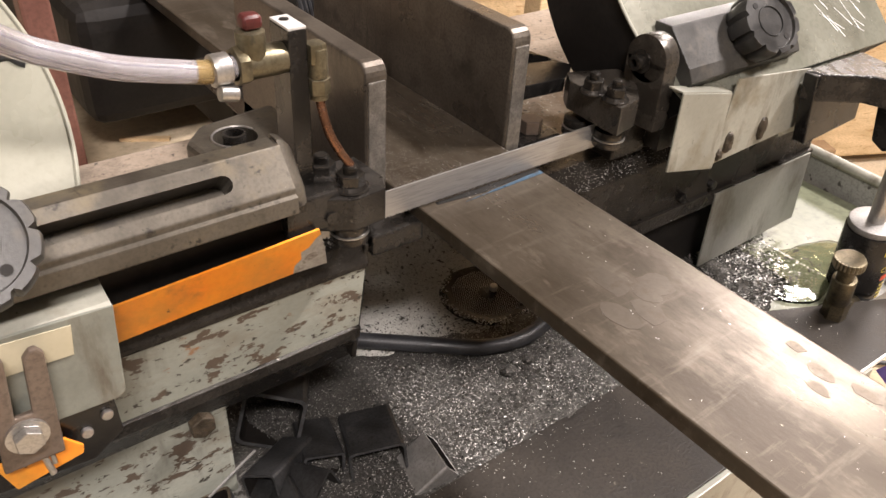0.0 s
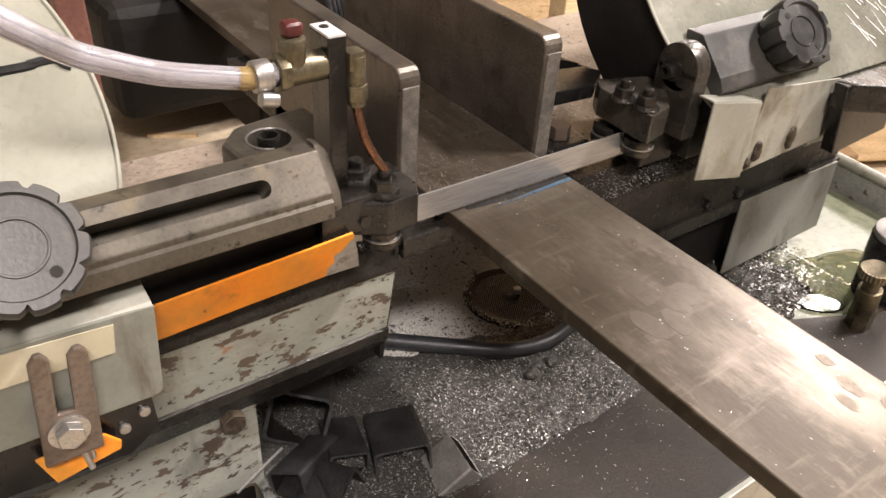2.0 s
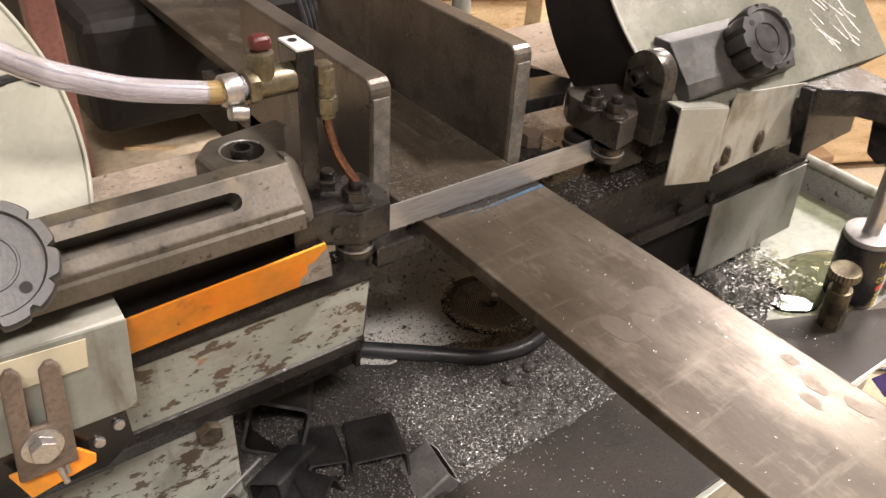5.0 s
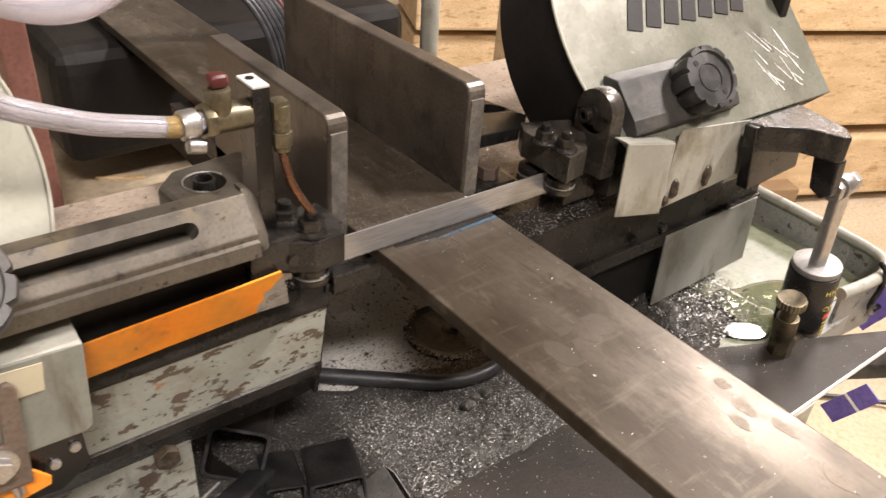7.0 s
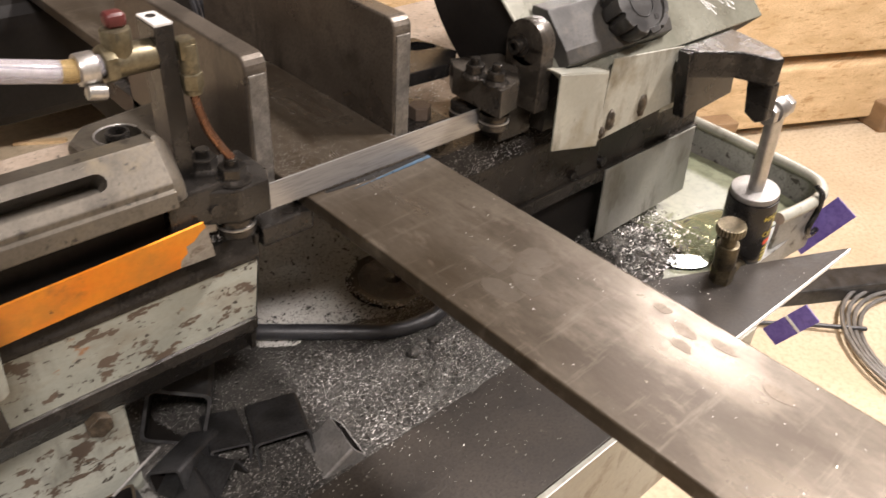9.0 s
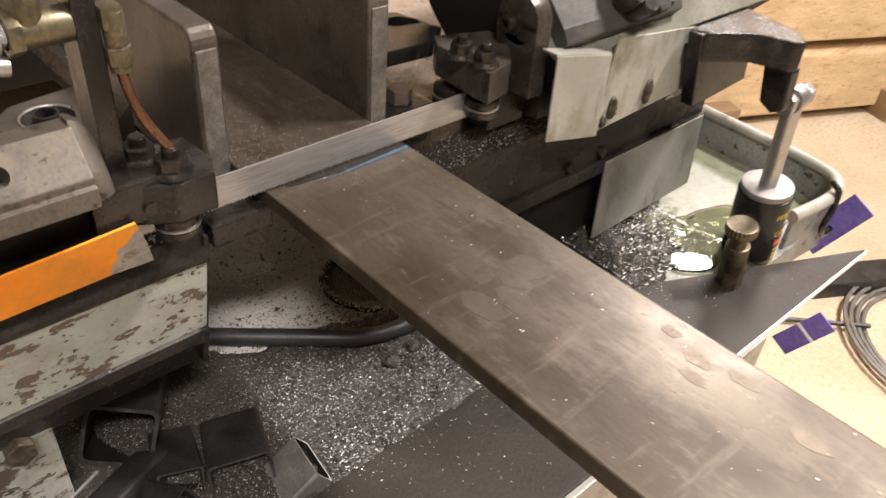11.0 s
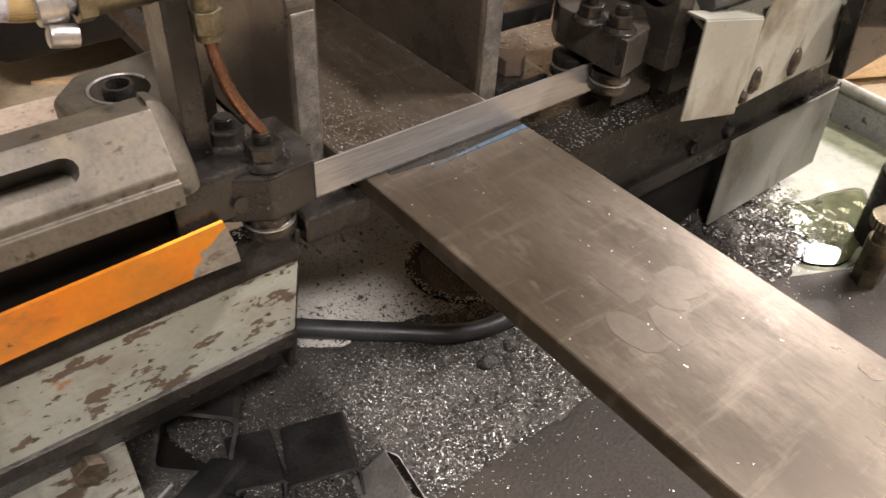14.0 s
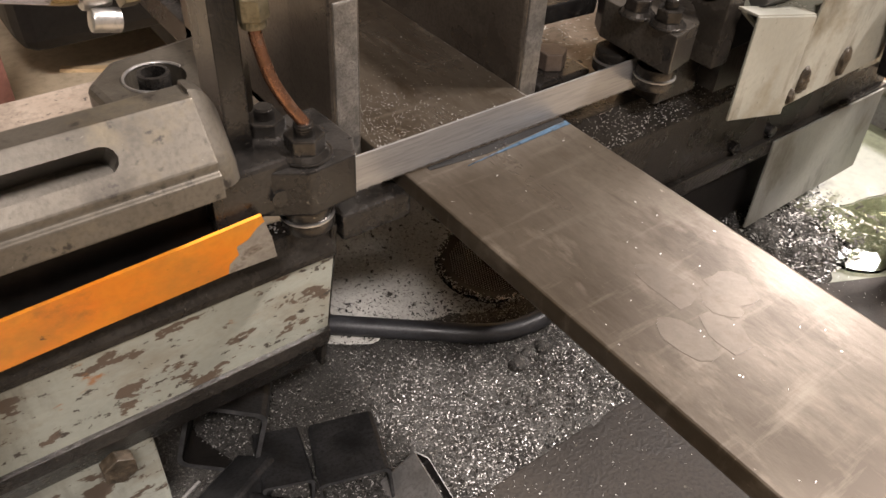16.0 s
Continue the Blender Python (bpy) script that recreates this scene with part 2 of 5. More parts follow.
M_MAT = surf("black_oily_sheet", (0.02, 0.017, 0.014), (0.042, 0.035, 0.028), 11, (0.42, 0.65), 0.15, 0.3, 420,
             [((0.016, 0.014, 0.012), 20, 0.55, 0.3, 0.1, 0.16), ((0.35, 0.33, 0.3), 420, 0.71, 0.3, 0.9, 0.02), ((0.13, 0.115, 0.095), 90, 0.66, 0.5, 0.3, 0.06)], spec=0.3)
M_TUBE = surf("offcut_tube_steel", (0.03, 0.03, 0.03), (0.075, 0.075, 0.077), 40, (0.32, 0.5), 0.6, 0.1, 500)
M_CUT = surf("fresh_cut_steel", (0.6, 0.6, 0.59), (0.72, 0.71, 0.7), 100, (0.3, 0.42), 0.3, 0.05, 600)
M_RUBBER = surf("black_rubber", (0.02, 0.02, 0.022), (0.035, 0.036, 0.04), 60, (0.35, 0.5), 0.0, 0.1, 500)
M_WOOD = surf("warm_pine", (0.56, 0.4, 0.22), (0.74, 0.56, 0.34), 3.2, (0.5, 0.65), 0.0, 0.1, 60,
              [((0.36, 0.2, 0.08), 5, 0.58, 0.6, 0.0, 0.12), ((0.4, 0.26, 0.13), 12, 0.58, 0.6, 0.0, 0.08, (0.4, 5, 9)), ((0.16, 0.09, 0.04), 7, 0.7, 0.6, 0.0, 0.04, (1.5, 3, 3))], (0.5, 6, 9))
M_WOODDARK = surf("shaded_timber", (0.22, 0.14, 0.075), (0.3, 0.2, 0.11), 3.2, (0.55, 0.7), 0.0, 0.06, 60, None, (1, 8, 10))
M_FLOOR = surf("sandy_concrete", (0.5, 0.40, 0.27), (0.6, 0.5, 0.36), 4, (0.6, 0.8), 0.0, 0.1, 90,
               [((0.34, 0.27, 0.18), 2.2, 0.58, 0.7, 0.0, 0.15)])
M_WALL = surf("workshop_wall", (0.3, 0.28, 0.25), (0.36, 0.335, 0.3), 2, (0.7, 0.85), 0.0, 0.05, 60, grain=0.3)
M_REDIRON = surf("red_oxide_steel", (0.14, 0.06, 0.045), (0.19, 0.085, 0.062), 20, (0.5, 0.65), 0.1, 0.1, 200)
M_PURPLE = surf("purple_tape", (0.1, 0.07, 0.3), (0.17, 0.13, 0.42), 30, (0.45, 0.6), 0.0, 0.04, 200)
M_WHITE = surf("white_edge", (0.7, 0.69, 0.66), (0.78, 0.77, 0.74), 30, (0.4, 0.5), 0.0, 0.04, 200)
M_BLUE = surf("blue_layout_ink", (0.04, 0.085, 0.14), (0.08, 0.15, 0.23), 120, (0.25, 0.4), 0.4, 0.05, 500, [((0.05, 0.045, 0.04), 90, 0.52, 0.4, 0.4, 0.1)])
M_YELLOW = surf("yellow_print", (0.75, 0.6, 0.06), (0.8, 0.66, 0.1), 50, (0.4, 0.5), 0.0, 0.0, 200)
M_REDPRINT = surf("red_print", (0.7, 0.08, 0.03), (0.75, 0.1, 0.05), 50, (0.4, 0.5), 0.0, 0.0, 200)
# Dark parts, and shade painted into holes, gaps and tube bores.
M_DARKBOX = surf("dark_parts_and_shade", (0.007, 0.006, 0.0055), (0.016, 0.014, 0.012), 12, (0.5, 0.7), 0.1, 0.1, 200, spec=0.25)
M_CHALK = surf("white_scuff_glints", (0.72, 0.73, 0.72), (0.8, 0.8, 0.79), 80, (0.35, 0.5), 0.0, 0.0, 300)
M_GREASE = surf("brown_weld_burn", (0.025, 0.019, 0.012), (0.085, 0.064, 0.042), 150, (0.3, 0.6), 0.2, 0.6, 500)

M_STREAK = surf("grey_streak", (0.2, 0.19, 0.22), (0.4, 0.38, 0.42), 40, (0.3, 0.4), 0.0, 0.0, 200)
M_HOSE = bpy.data.materials.new("clear_vinyl")
M_HOSE.use_nodes = True
hb = M_HOSE.node_tree.nodes["Principled BSDF"]
hb.inputs["Base Color"].default_value = (0.82, 0.80, 0.86, 1)
hb.inputs["Roughness"].default_value = 0.08
hb.inputs["Transmission Weight"].default_value = 0.74
hb.inputs["IOR"].default_value = 1.35
M_AMBER = bpy.data.materials.new("amber_stained_vinyl")
M_AMBER.use_nodes = True
ab = M_AMBER.node_tree.nodes["Principled BSDF"]
ab.inputs["Base Color"].default_value = (0.62, 0.45, 0.2, 1)
ab.inputs["Roughness"].default_value = 0.15
ab.inputs["Transmission Weight"].default_value = 0.7
ab.inputs["IOR"].default_value = 1.35
M_WATER = bpy.data.materials.new("coolant_film")
M_WATER.use_nodes = True
wb = M_WATER.node_tree.nodes["Principled BSDF"]
wb.inputs["Base Color"].default_value = (0.82, 0.85, 0.7, 1)
wb.inputs["Roughness"].default_value = 0.03
wb.inputs["Transmission Weight"].default_value = 1.0
wn = M_WATER.node_tree.nodes.new("ShaderNodeTexNoise")
wn.inputs["Scale"].default_value, wn.inputs["Detail"].default_value = 26, 2
wp = M_WATER.node_tree.nodes.new("ShaderNodeBump")
wp.inputs["Strength"].default_value, wp.inputs["Distance"].default_value = 0.25, 0.004
wt = M_WATER.node_tree.nodes.new("ShaderNodeTexCoord")
M_WATER.node_tree.links.new(wt.outputs["Object"], wn.inputs["Vector"])
M_WATER.node_tree.links.new(wn.outputs[0], wp.inputs["Height"])
M_WATER.node_tree.links.new(wp.outputs[0], wb.inputs["Normal"])
wb.inputs["IOR"].default_value = 1.33


# ---------- mesh helpers ----------
def thing(name, at=(0, 0, 0), label="", category="", group="", kind=""):
    ob = new(name)
    ob.empty_display_size = 0.02
    ob.matrix_world = pose(*at)
    return tagged(ob, label, category, group, kind)


def part(name, bm, material, parent=None, label="", smooth=False):
    me = bpy.data.meshes.new(name)
    bmesh.ops.recalc_face_normals(bm, faces=bm.faces)
    bm.to_mesh(me)
    bm.free()
    for m in material if isinstance(material, (list, tuple)) else (material,):
        me.materials.append(m)
    if smooth:
        for p in me.polygons:
            p.use_smooth = True
        me.set_sharp_from_angle(angle=radians(35))
    ob = new(name, me)
    if parent:
        ob.parent = parent
        up = Matrix.Identity(4)
        q = parent
        while q:
            up = q.matrix_basis @ up if q.parent is None else q.matrix_parent_inverse @ q.matrix_basis @ up
            q = q.parent
        ob.matrix_parent_inverse = up.inverted()
    return tagged(ob, label)


def soften(bm, r, seg=2, angle=30):
    if r > 0:
        ed = [e for e in bm.edges if len(e.link_faces) == 2 and e.calc_face_angle(0) > radians(angle)]
        bmesh.ops.bevel(bm, geom=ed, offset=r, segments=seg, affect="EDGES", profile=0.6, clamp_overlap=True)
    return bm


def box(x0, x1, y0, y1, z0, z1, r=0.0, seg=2, m=None):
    bm = bmesh.new()
    bmesh.ops.create_cube(bm, size=1, matrix=Matrix.Translation(((x0 + x1) / 2, (y0 + y1) / 2, (z0 + z1) / 2)) @ Matrix.Diagonal((x1 - x0, y1 - y0, z1 - z0, 1)))
    soften(bm, r, seg)
    if m:
        bmesh.ops.transform(bm, matrix=m, verts=bm.verts)
    return bm


def prism(profile, a, b, axis="x", r=0.0, seg=2, m=None):
    """A polygon pushed along an axis: for x the polygon is (y, z), for y (x, z), for z (x, y)."""
    bm = bmesh.new()

    def put(p, s):
        return {"x": (s, p[0], p[1]), "y": (p[0], s, p[1]), "z": (p[0], p[1], s)}[axis]
    lo = [bm.verts.new(put(p, a)) for p in profile]
    hi = [bm.verts.new(put(p, b)) for p in profile]
    bm.faces.new(lo)
    bm.faces.new(hi)
    for i in range(len(lo)):
        j = (i + 1) % len(lo)
        bm.faces.new((lo[i], lo[j], hi[j], hi[i]))
    bmesh.ops.recalc_face_normals(bm, faces=bm.faces)
    soften(bm, r, seg)
    if m:
        bmesh.ops.transform(bm, matrix=m, verts=bm.verts)
    return bm


def cyl(p0, p1, r, r2=None, n=24, bev=0.0):
    p0, p1 = Vector(p0), Vector(p1)
    d = p1 - p0
    bm = bmesh.new()
    m = Matrix.Translation((p0 + p1) / 2) @ d.to_track_quat("Z", "Y").to_matrix().to_4x4()
    bmesh.ops.create_cone(bm, cap_ends=True, segments=n, radius1=r, radius2=r if r2 is None else r2, depth=d.length, matrix=m)
    if bev:
        soften(bm, bev, 2, 50)
    return bm


def join(*bms):
    out = bms[0]
    for b in bms[1:]:
        me = bpy.data.meshes.new("join")
        b.to_mesh(me)
        b.free()
        out.from_mesh(me)
        bpy.data.meshes.remove(me)
    return out


def smooth_path(points, n=10):
    p = [Vector(q) for q in points]
    p = [2 * p[0] - p[1]] + p + [2 * p[-1] - p[-2]]
    out = []
    for i in range(1, len(p) - 2):
        for k in range(n):
            t = k / n
            out.append(0.5 * (2 * p[i] + (p[i + 1] - p[i - 1]) * t + (2 * p[i - 1] - 5 * p[i] + 4 * p[i + 1] - p[i + 2]) * t * t
                              + (3 * p[i] - p[i - 1] - 3 * p[i + 1] + p[i + 2]) * t ** 3))
    return out + [p[-2]]


def tube(points, r, n=14, steps=10, radii=None):
    path = smooth_path(points, steps) if steps > 1 else [Vector(q) for q in points]
    bm = bmesh.new()
    rings = []
    up = Vector((0, 0, 1))
    for i, c in enumerate(path):
        d = (path[min(i + 1, len(path) - 1)] - path[max(i - 1, 0)]).normalized()
        s = d.cross(up)
        s = s.normalized() if s.length > 0.05 else d.cross(Vector((0, 1, 0))).normalized()
        v = s.cross(d).normalized()
        up = v
        rr = r if radii is None else radii(i / (len(path) - 1))
        rings.append([bm.verts.new(c + rr * (math.cos(2 * math.pi * k / n) * s + math.sin(2 * math.pi * k / n) * v)) for k in range(n)])
    for a, b in zip(rings, rings[1:]):
        for k in range(n):
            bm.faces.new((a[k], a[(k + 1) % n], b[(k + 1) % n], b[k]))
    bm.faces.new(rings[0])
    bm.faces.new(rings[-1])
    return bm


def hexnut(c, axis, r, h):
    c, axis = Vector(c), Vector(axis).normalized()
    return soften(cyl(c, c + axis * h, r, n=6), r * 0.09, 2, 50)


def carve(bm, cutter):
    """bm with the cutter's volume taken out."""
    obs = []
    for b in (bm, cutter):
        bmesh.ops.recalc_face_normals(b, faces=b.faces)
        me = bpy.data.meshes.new("carve")
        b.to_mesh(me)
        b.free()
        obs.append(new("carve", me))
    md = obs[0].modifiers.new("cut", "BOOLEAN")
    md.operation, md.object, md.solver = "DIFFERENCE", obs[1], "EXACT"
    bpy.context.view_layer.update()
    out = bmesh.new()
    made = bpy.data.meshes.new_from_object(obs[0].evaluated_get(bpy.context.evaluated_depsgraph_get()))
    out.from_mesh(made)
    bpy.data.meshes.remove(made)
    for o in obs:
        me = o.data
        bpy.data.objects.remove(o)
        bpy.data.meshes.remove(me)
    return out


def clip(c, s):
    return max(-s, min(s, c))

# ---------- room ----------
# Walls and ceiling are added around the scene to bounce light.
room = [("floor", (-3, 4.2, -3, 4, -0.05, 0), M_FLOOR), ("wall_north", (-3, 4.2, 4, 4.1, 0, 3.6), M_WALL), ("wall_south", (-3, 4.2, -3.1, -3, 0, 3.6), M_WALL),
        ("wall_west", (-3.1, -3, -3, 4, 0, 3.6), M_WALL), ("wall_east", (4.2, 4.3, -3, 4, 0, 3.6), M_WALL), ("ceiling", (-3, 4.2, -3, 4, 3.6, 3.7), M_WALL)]
for nm, dims, mat in room:
    tagged(part(nm, box(*dims), mat), "sandy, dusty concrete workshop floor" if nm == "floor" else "added workshop " + nm.split("_")[0], nm.split("_")[0], "", "structure")

# ---------- workpiece ----------
PW, PZ, PT = 0.1016, 0.80, 0.0105
plate = thing("steel_plate", (PW / 2, -0.1, PZ - PT), "hot-rolled flat steel plate clamped in the vise, scaled and scratched", "steel plate")
part("plate_body", box(0, PW, -0.62, 1.15, PZ - PT, PZ, 0.0012, 2), M_PLATE, plate)
part("layout_line", prism([(0.030, -0.0052), (PW - 0.001, -0.0035), (PW - 0.001, 0.0002), (0.07, -0.002)], PZ - 0.001, PZ + 0.0004, "z"), M_BLUE, plate, "blue ink line along the cut")
# Dark strip painted for the blade's shadow and the cut groove.
part("kerf_shade", prism([(0.012, 0.0015), (0.045, -0.002), (PW - 0.0008, 0.0006), (PW - 0.0008, 0.0046), (0.012, 0.0046)], PZ - 0.001, PZ + 0.0002, "z"), M_BLACK, plate, "dark strip painted for the cut groove and the blade's shadow")
rp = random.Random(3)


def blotch(cx, cy, rx, ry, mat, name):
    pts = []
    for k in range(11):
        a = 2 * math.pi * k / 11
        r = rp.uniform(0.72, 1.1)
        pts.append((cx + rx * r * math.cos(a), cy + ry * r * math.sin(a)))
    part(name, prism(pts, PZ - 0.0005, PZ + 0.00003 + 0.00001 * len(plate.children), "z"), mat, plate)


for cx, cy, rx, ry in ((0.047, -0.118, 0.010, 0.017), (0.058, -0.137, 0.008, 0.011), (0.069, -0.134, 0.010, 0.012), (0.045, -0.150, 0.009, 0.012), (0.030, -0.142, 0.008, 0.014)):
    blotch(cx, cy, rx, ry, M_SCALE, "scale_patch")
for cx, cy, rx, ry in ((0.083, -0.232, 0.005, 0.008), (0.071, -0.237, 0.004, 0.007), (0.090, -0.213, 0.004, 0.006), (0.088, -0.252, 0.004, 0.009), (0.079, -0.29, 0.005, 0.01)):
    blotch(cx, cy, rx, ry, M_STAIN, "stain_patch")

# ---------- vise ----------
def jaw(x0, x1, y0, y1, ztop, label):
    t = thing("vise_jaw", ((x0 + x1) / 2, y0, 0.765), label, "vise jaw", "vise jaws")
    part("jaw_plate", prism([(y0, 0.765), (y1, 0.765), (y1, ztop - 0.007), (y1 - 0.007, ztop)] + [(y0 + 0.009 - 0.009 * math.sin(a), ztop - 0.009 + 0.009 * math.cos(a)) for a in (0, 0.4, 0.8, 1.2, 1.57)], x0, x1, "x", 0.0022, 3), M_JAW, t)
    part("jaw_nose", box(x0 + 0.002, x1 - 0.002, y0 - 0.0012, y0 + 0.004, 0.767, ztop - 0.012, 0.0008), M_JAWEDGE, t, "bright worn front edge of the jaw")
    return t


jaw_l = jaw(-0.0165, 0.0, 0.044, 0.238, 0.886, "thick dark iron fixed vise jaw with worn edges")
jaw_r = jaw(PW, PW + 0.0165, 0.042, 0.33, 0.888, "thick dark iron moving vise jaw with worn edges")
part("jaw_foot", box(PW + 0.0165, 0.160, 0.040, 0.30, 0.786, 0.797, 0.002), M_IRON, jaw_r)
part("bolt_head", hexnut((0.141, 0.056, 0.797), (0, 0, 1), 0.0095, 0.011), M_FORK, jaw_r, "dull brown hexagon bolt head")
clampbar = carve(prism([(PW + 0.0165, 0.050), (0.162, 0.047), (0.1855, 0.064), (0.176, 0.105), (PW + 0.0165, 0.125)], 0.829, 0.84, "z", 0.001),
                 prism([(0.150, 0.092), (0.158, 0.082), (0.178, 0.078), (0.180, 0.086), (0.172, 0.097), (0.155, 0.1)], 0.82, 0.85, "z"))
part("clamp_bar", clampbar, M_BLACK, jaw_r, "black slotted clamp bar")
part("clamp_stem", cyl((0.135, 0.105, 0.797), (0.135, 0.105, 0.829), 0.008, n=20), M_BLACK, jaw_r)

# ---------- bed casting ----------
bed = thing("saw_bed", (0, 0.2, 0.0), "grey painted cast-iron band saw bed with chipped paint and oily edges", "machine bed")
BF = 0.005


def slant(bm):
    """The casting's free end leans back towards its foot."""
    for v in bm.verts:
        if v.co.x > -0.06:
            v.co.x -= (0.785 - v.co.z) * 0.12
    return bm


part("front_block", slant(prism([(BF, 0.722), (BF, 0.772), (BF + 0.006, 0.785), (0.05, 0.785), (0.05, 0.695), (BF + 0.012, 0.693), (BF + 0.004, 0.716)], -0.40, -0.039, "x", 0.0012)), M_BED, bed)
part("block_edge", slant(prism([(BF - 0.0012, 0.7695), (BF - 0.0012, 0.773), (BF + 0.005, 0.7866), (0.047, 0.7866), (0.047, 0.784), (BF + 0.008, 0.784), (BF + 0.002, 0.772), (BF + 0.002, 0.7695)], -0.398, -0.0385, "x", 0.0004)), M_BEDDARK, bed, "oil-blackened upper edge")
part("block_rib", slant(prism([(BF - 0.002, 0.714), (BF - 0.002, 0.722), (BF + 0.002, 0.724), (BF + 0.012, 0.692), (BF + 0.009, 0.690)], -0.40, -0.0387, "x", 0.0006)), M_BEDDARK, bed, "blackened lower rib of the casting")
part("block_end", slant(box(-0.041, -0.0375, BF + 0.001, 0.049, 0.694, 0.785, 0.001)), M_BEDDARK, bed)
part("leg", box(-0.42, -0.141, 0.012, 0.06, 0.50, 0.70, 0.003), M_BED, bed)
part("bed_top", box(-0.26, -0.0165, 0.0502, 0.20, 0.755, 0.785, 0.003), M_BEDTOP, bed, "brown stained flat top of the bed")
part("vise_table", box(-0.0165, PW, 0.05, 0.34, 0.768, PZ - PT - 0.001, 0.001), M_IRON, bed)
part("table_right", box(PW + 0.0002, 0.62, 0.0502, 0.30, 0.768, 0.785, 0.002), M_BEDTOP, bed, "speckled dirty table beside the vise")
part("front_rail", prism([(0.0, 0.712), (0.0, 0.765), (0.012, 0.785), (0.05, 0.785), (0.05, 0.70), (0.004, 0.70)], 0.112, 0.488, "x", 0.0015), M_BEDDARK, bed, "oil-black front rail with stuck chips")
part("rail_lip", box(0.112, 0.488, -0.004, 0.002, 0.70, 0.714, 0.0012), M_BEDDARK, bed)
# Near-black sheet added as the shade in the void under the rail.
part("void_shade", box(0.17, 0.484, 0.014, 0.016, 0.597, 0.70), M_DARKBOX, bed)
part("skirt_plate", prism([(0.331, 0.628), (0.489, 0.632), (0.480, 0.713), (0.327, 0.712)], -0.0065, -0.0045, "y", 0.0006), M_SKIRT, bed, "bare grey skirt plate over the tray")
part("ledge", prism([(-0.036, 0.004), (0.003, 0.004), (0.003, 0.03), (-0.036, 0.03)], 0.775, 0.79, "z", 0.002), M_IRON, bed)
for bx in (-0.161,):
    part("bolt", hexnut((bx, BF + 0.001, 0.697), (0, -1, 0), 0.0085, 0.007), M_GREASE, bed, "rusty hexagon bolt")
for bx, bz in ((0.279, 0.722), (0.322, 0.722), (0.470, 0.735)):
    part("screw_head", cyl((bx, 0.001, bz), (bx, -0.005, bz), 0.0045, n=12, bev=0.001), M_BLACK, bed)
pocket = thing("spring_bracket", (-0.085, 0.10, 0.785), "cast bracket with an open socket holding a spring end", "bracket")
part("bracket_body", carve(prism([(-0.106, 0.084), (-0.05, 0.078), (-0.032, 0.10), (-0.036, 0.143), (-0.092, 0.134), (-0.109, 0.115)], 0.785, 0.827, "z", 0.004),
                           cyl((-0.0785, 0.1065, 0.789), (-0.0785, 0.1065, 0.84), 0.0148, n=36)), M_BAR, pocket, "stained cast body with a round pocket")
part("socket_rim", tube([(-0.0785 + 0.015 * math.cos(a), 0.1065 + 0.0152 * math.sin(a), 0.8272) for a in [0.3 + i * 0.3 for i in range(0, 15)]], 0.0008, 6, 2), M_STEEL, pocket, "bright worn rim")
# Near-black disc paints the shade at the bottom of the pocket.
part("socket_shade", cyl((-0.0785, 0.1065, 0.7885), (-0.0785, 0.1065, 0.7895), 0.0147, n=30), M_DARKBOX, pocket)
part("spring_end", carve(cyl((-0.08, 0.103, 0.789), (-0.08, 0.103, 0.832), 0.0078, n=28, bev=0.0006), cyl((-0.08, 0.103, 0.80), (-0.08, 0.103, 0.84), 0.0058, n=28)), M_IRON, pocket, "dark hollow tube end", True)

# ---------- saw blade ----------
def blade_mesh(length, h, thick, pitch):
    body, teeth = bmesh.new(), bmesh.new()
    root = 0.0014
    bmesh.ops.create_cube(body, size=1, matrix=Matrix.Translation((0, thick / 2, (h + root) / 2)) @ Matrix.Diagonal((length, thick, h - root, 1)))
    for i in range(int(length / pitch)):
        x = -length / 2 + i * pitch
        tri = [(x, root), (x + pitch * 0.12, 0.0), (x + pitch * 0.3, 0.0002), (x + pitch * 0.75, 0.0011), (x + pitch * 0.95, root)]
        off = (0.0002, 0.0, -0.0002)[i % 3]
        a = [teeth.verts.new((px, off, pz)) for px, pz in tri]
        b = [teeth.verts.new((px, thick + off, pz)) for px, pz in tri]
        teeth.faces.new(a)
        teeth.faces.new(b)
        for k in range(5):
            teeth.faces.new((a[k], a[(k + 1) % 5], b[(k + 1) % 5], b[k]))
    return body, teeth


blade = thing("band_saw_blade", (0.045, 0.005, 0.8005), "bright steel band saw blade with fine teeth along its lower edge", "saw blade")
for nm, bm in zip(("band", "tooth_edge"), blade_mesh(0.95, 0.0195, 0.0011, 0.0022)):
    bmesh.ops.translate(bm, vec=(0.045, 0.005, 0.8005), verts=bm.verts)
    part(nm, bm, M_BLADE, blade)

# ---------- blade guides ----------

def nut_stack(parent, c, r, with_stud=True):
    x, y, z = c
    part("washer", cyl((x, y, z), (x, y, z + 0.0012), r * 1.3, n=28, bev=0.0004), M_STUD, parent)
    nut = join(cyl((x, y, z + 0.0012), (x, y, z + 0.0034), r * 1.16, r * 1.0, n=28), hexnut((x, y, z + 0.003), (0, 0, 1), r * 0.98, 0.0068))
    part("nut", nut, M_STUD, parent, "oily flanged hexagon nut")
    thread = [cyl((x, y, z + 0.009), (x, y, z + 0.0148), r * 0.44, n=16, bev=0.0008)]
    thread += [cyl((x, y, z + 0.0102 + 0.0011 * k), (x, y, z + 0.0107 + 0.0011 * k), r * 0.5, n=16) for k in range(4)]
    part("stud", join(*thread), M_STUD, parent)


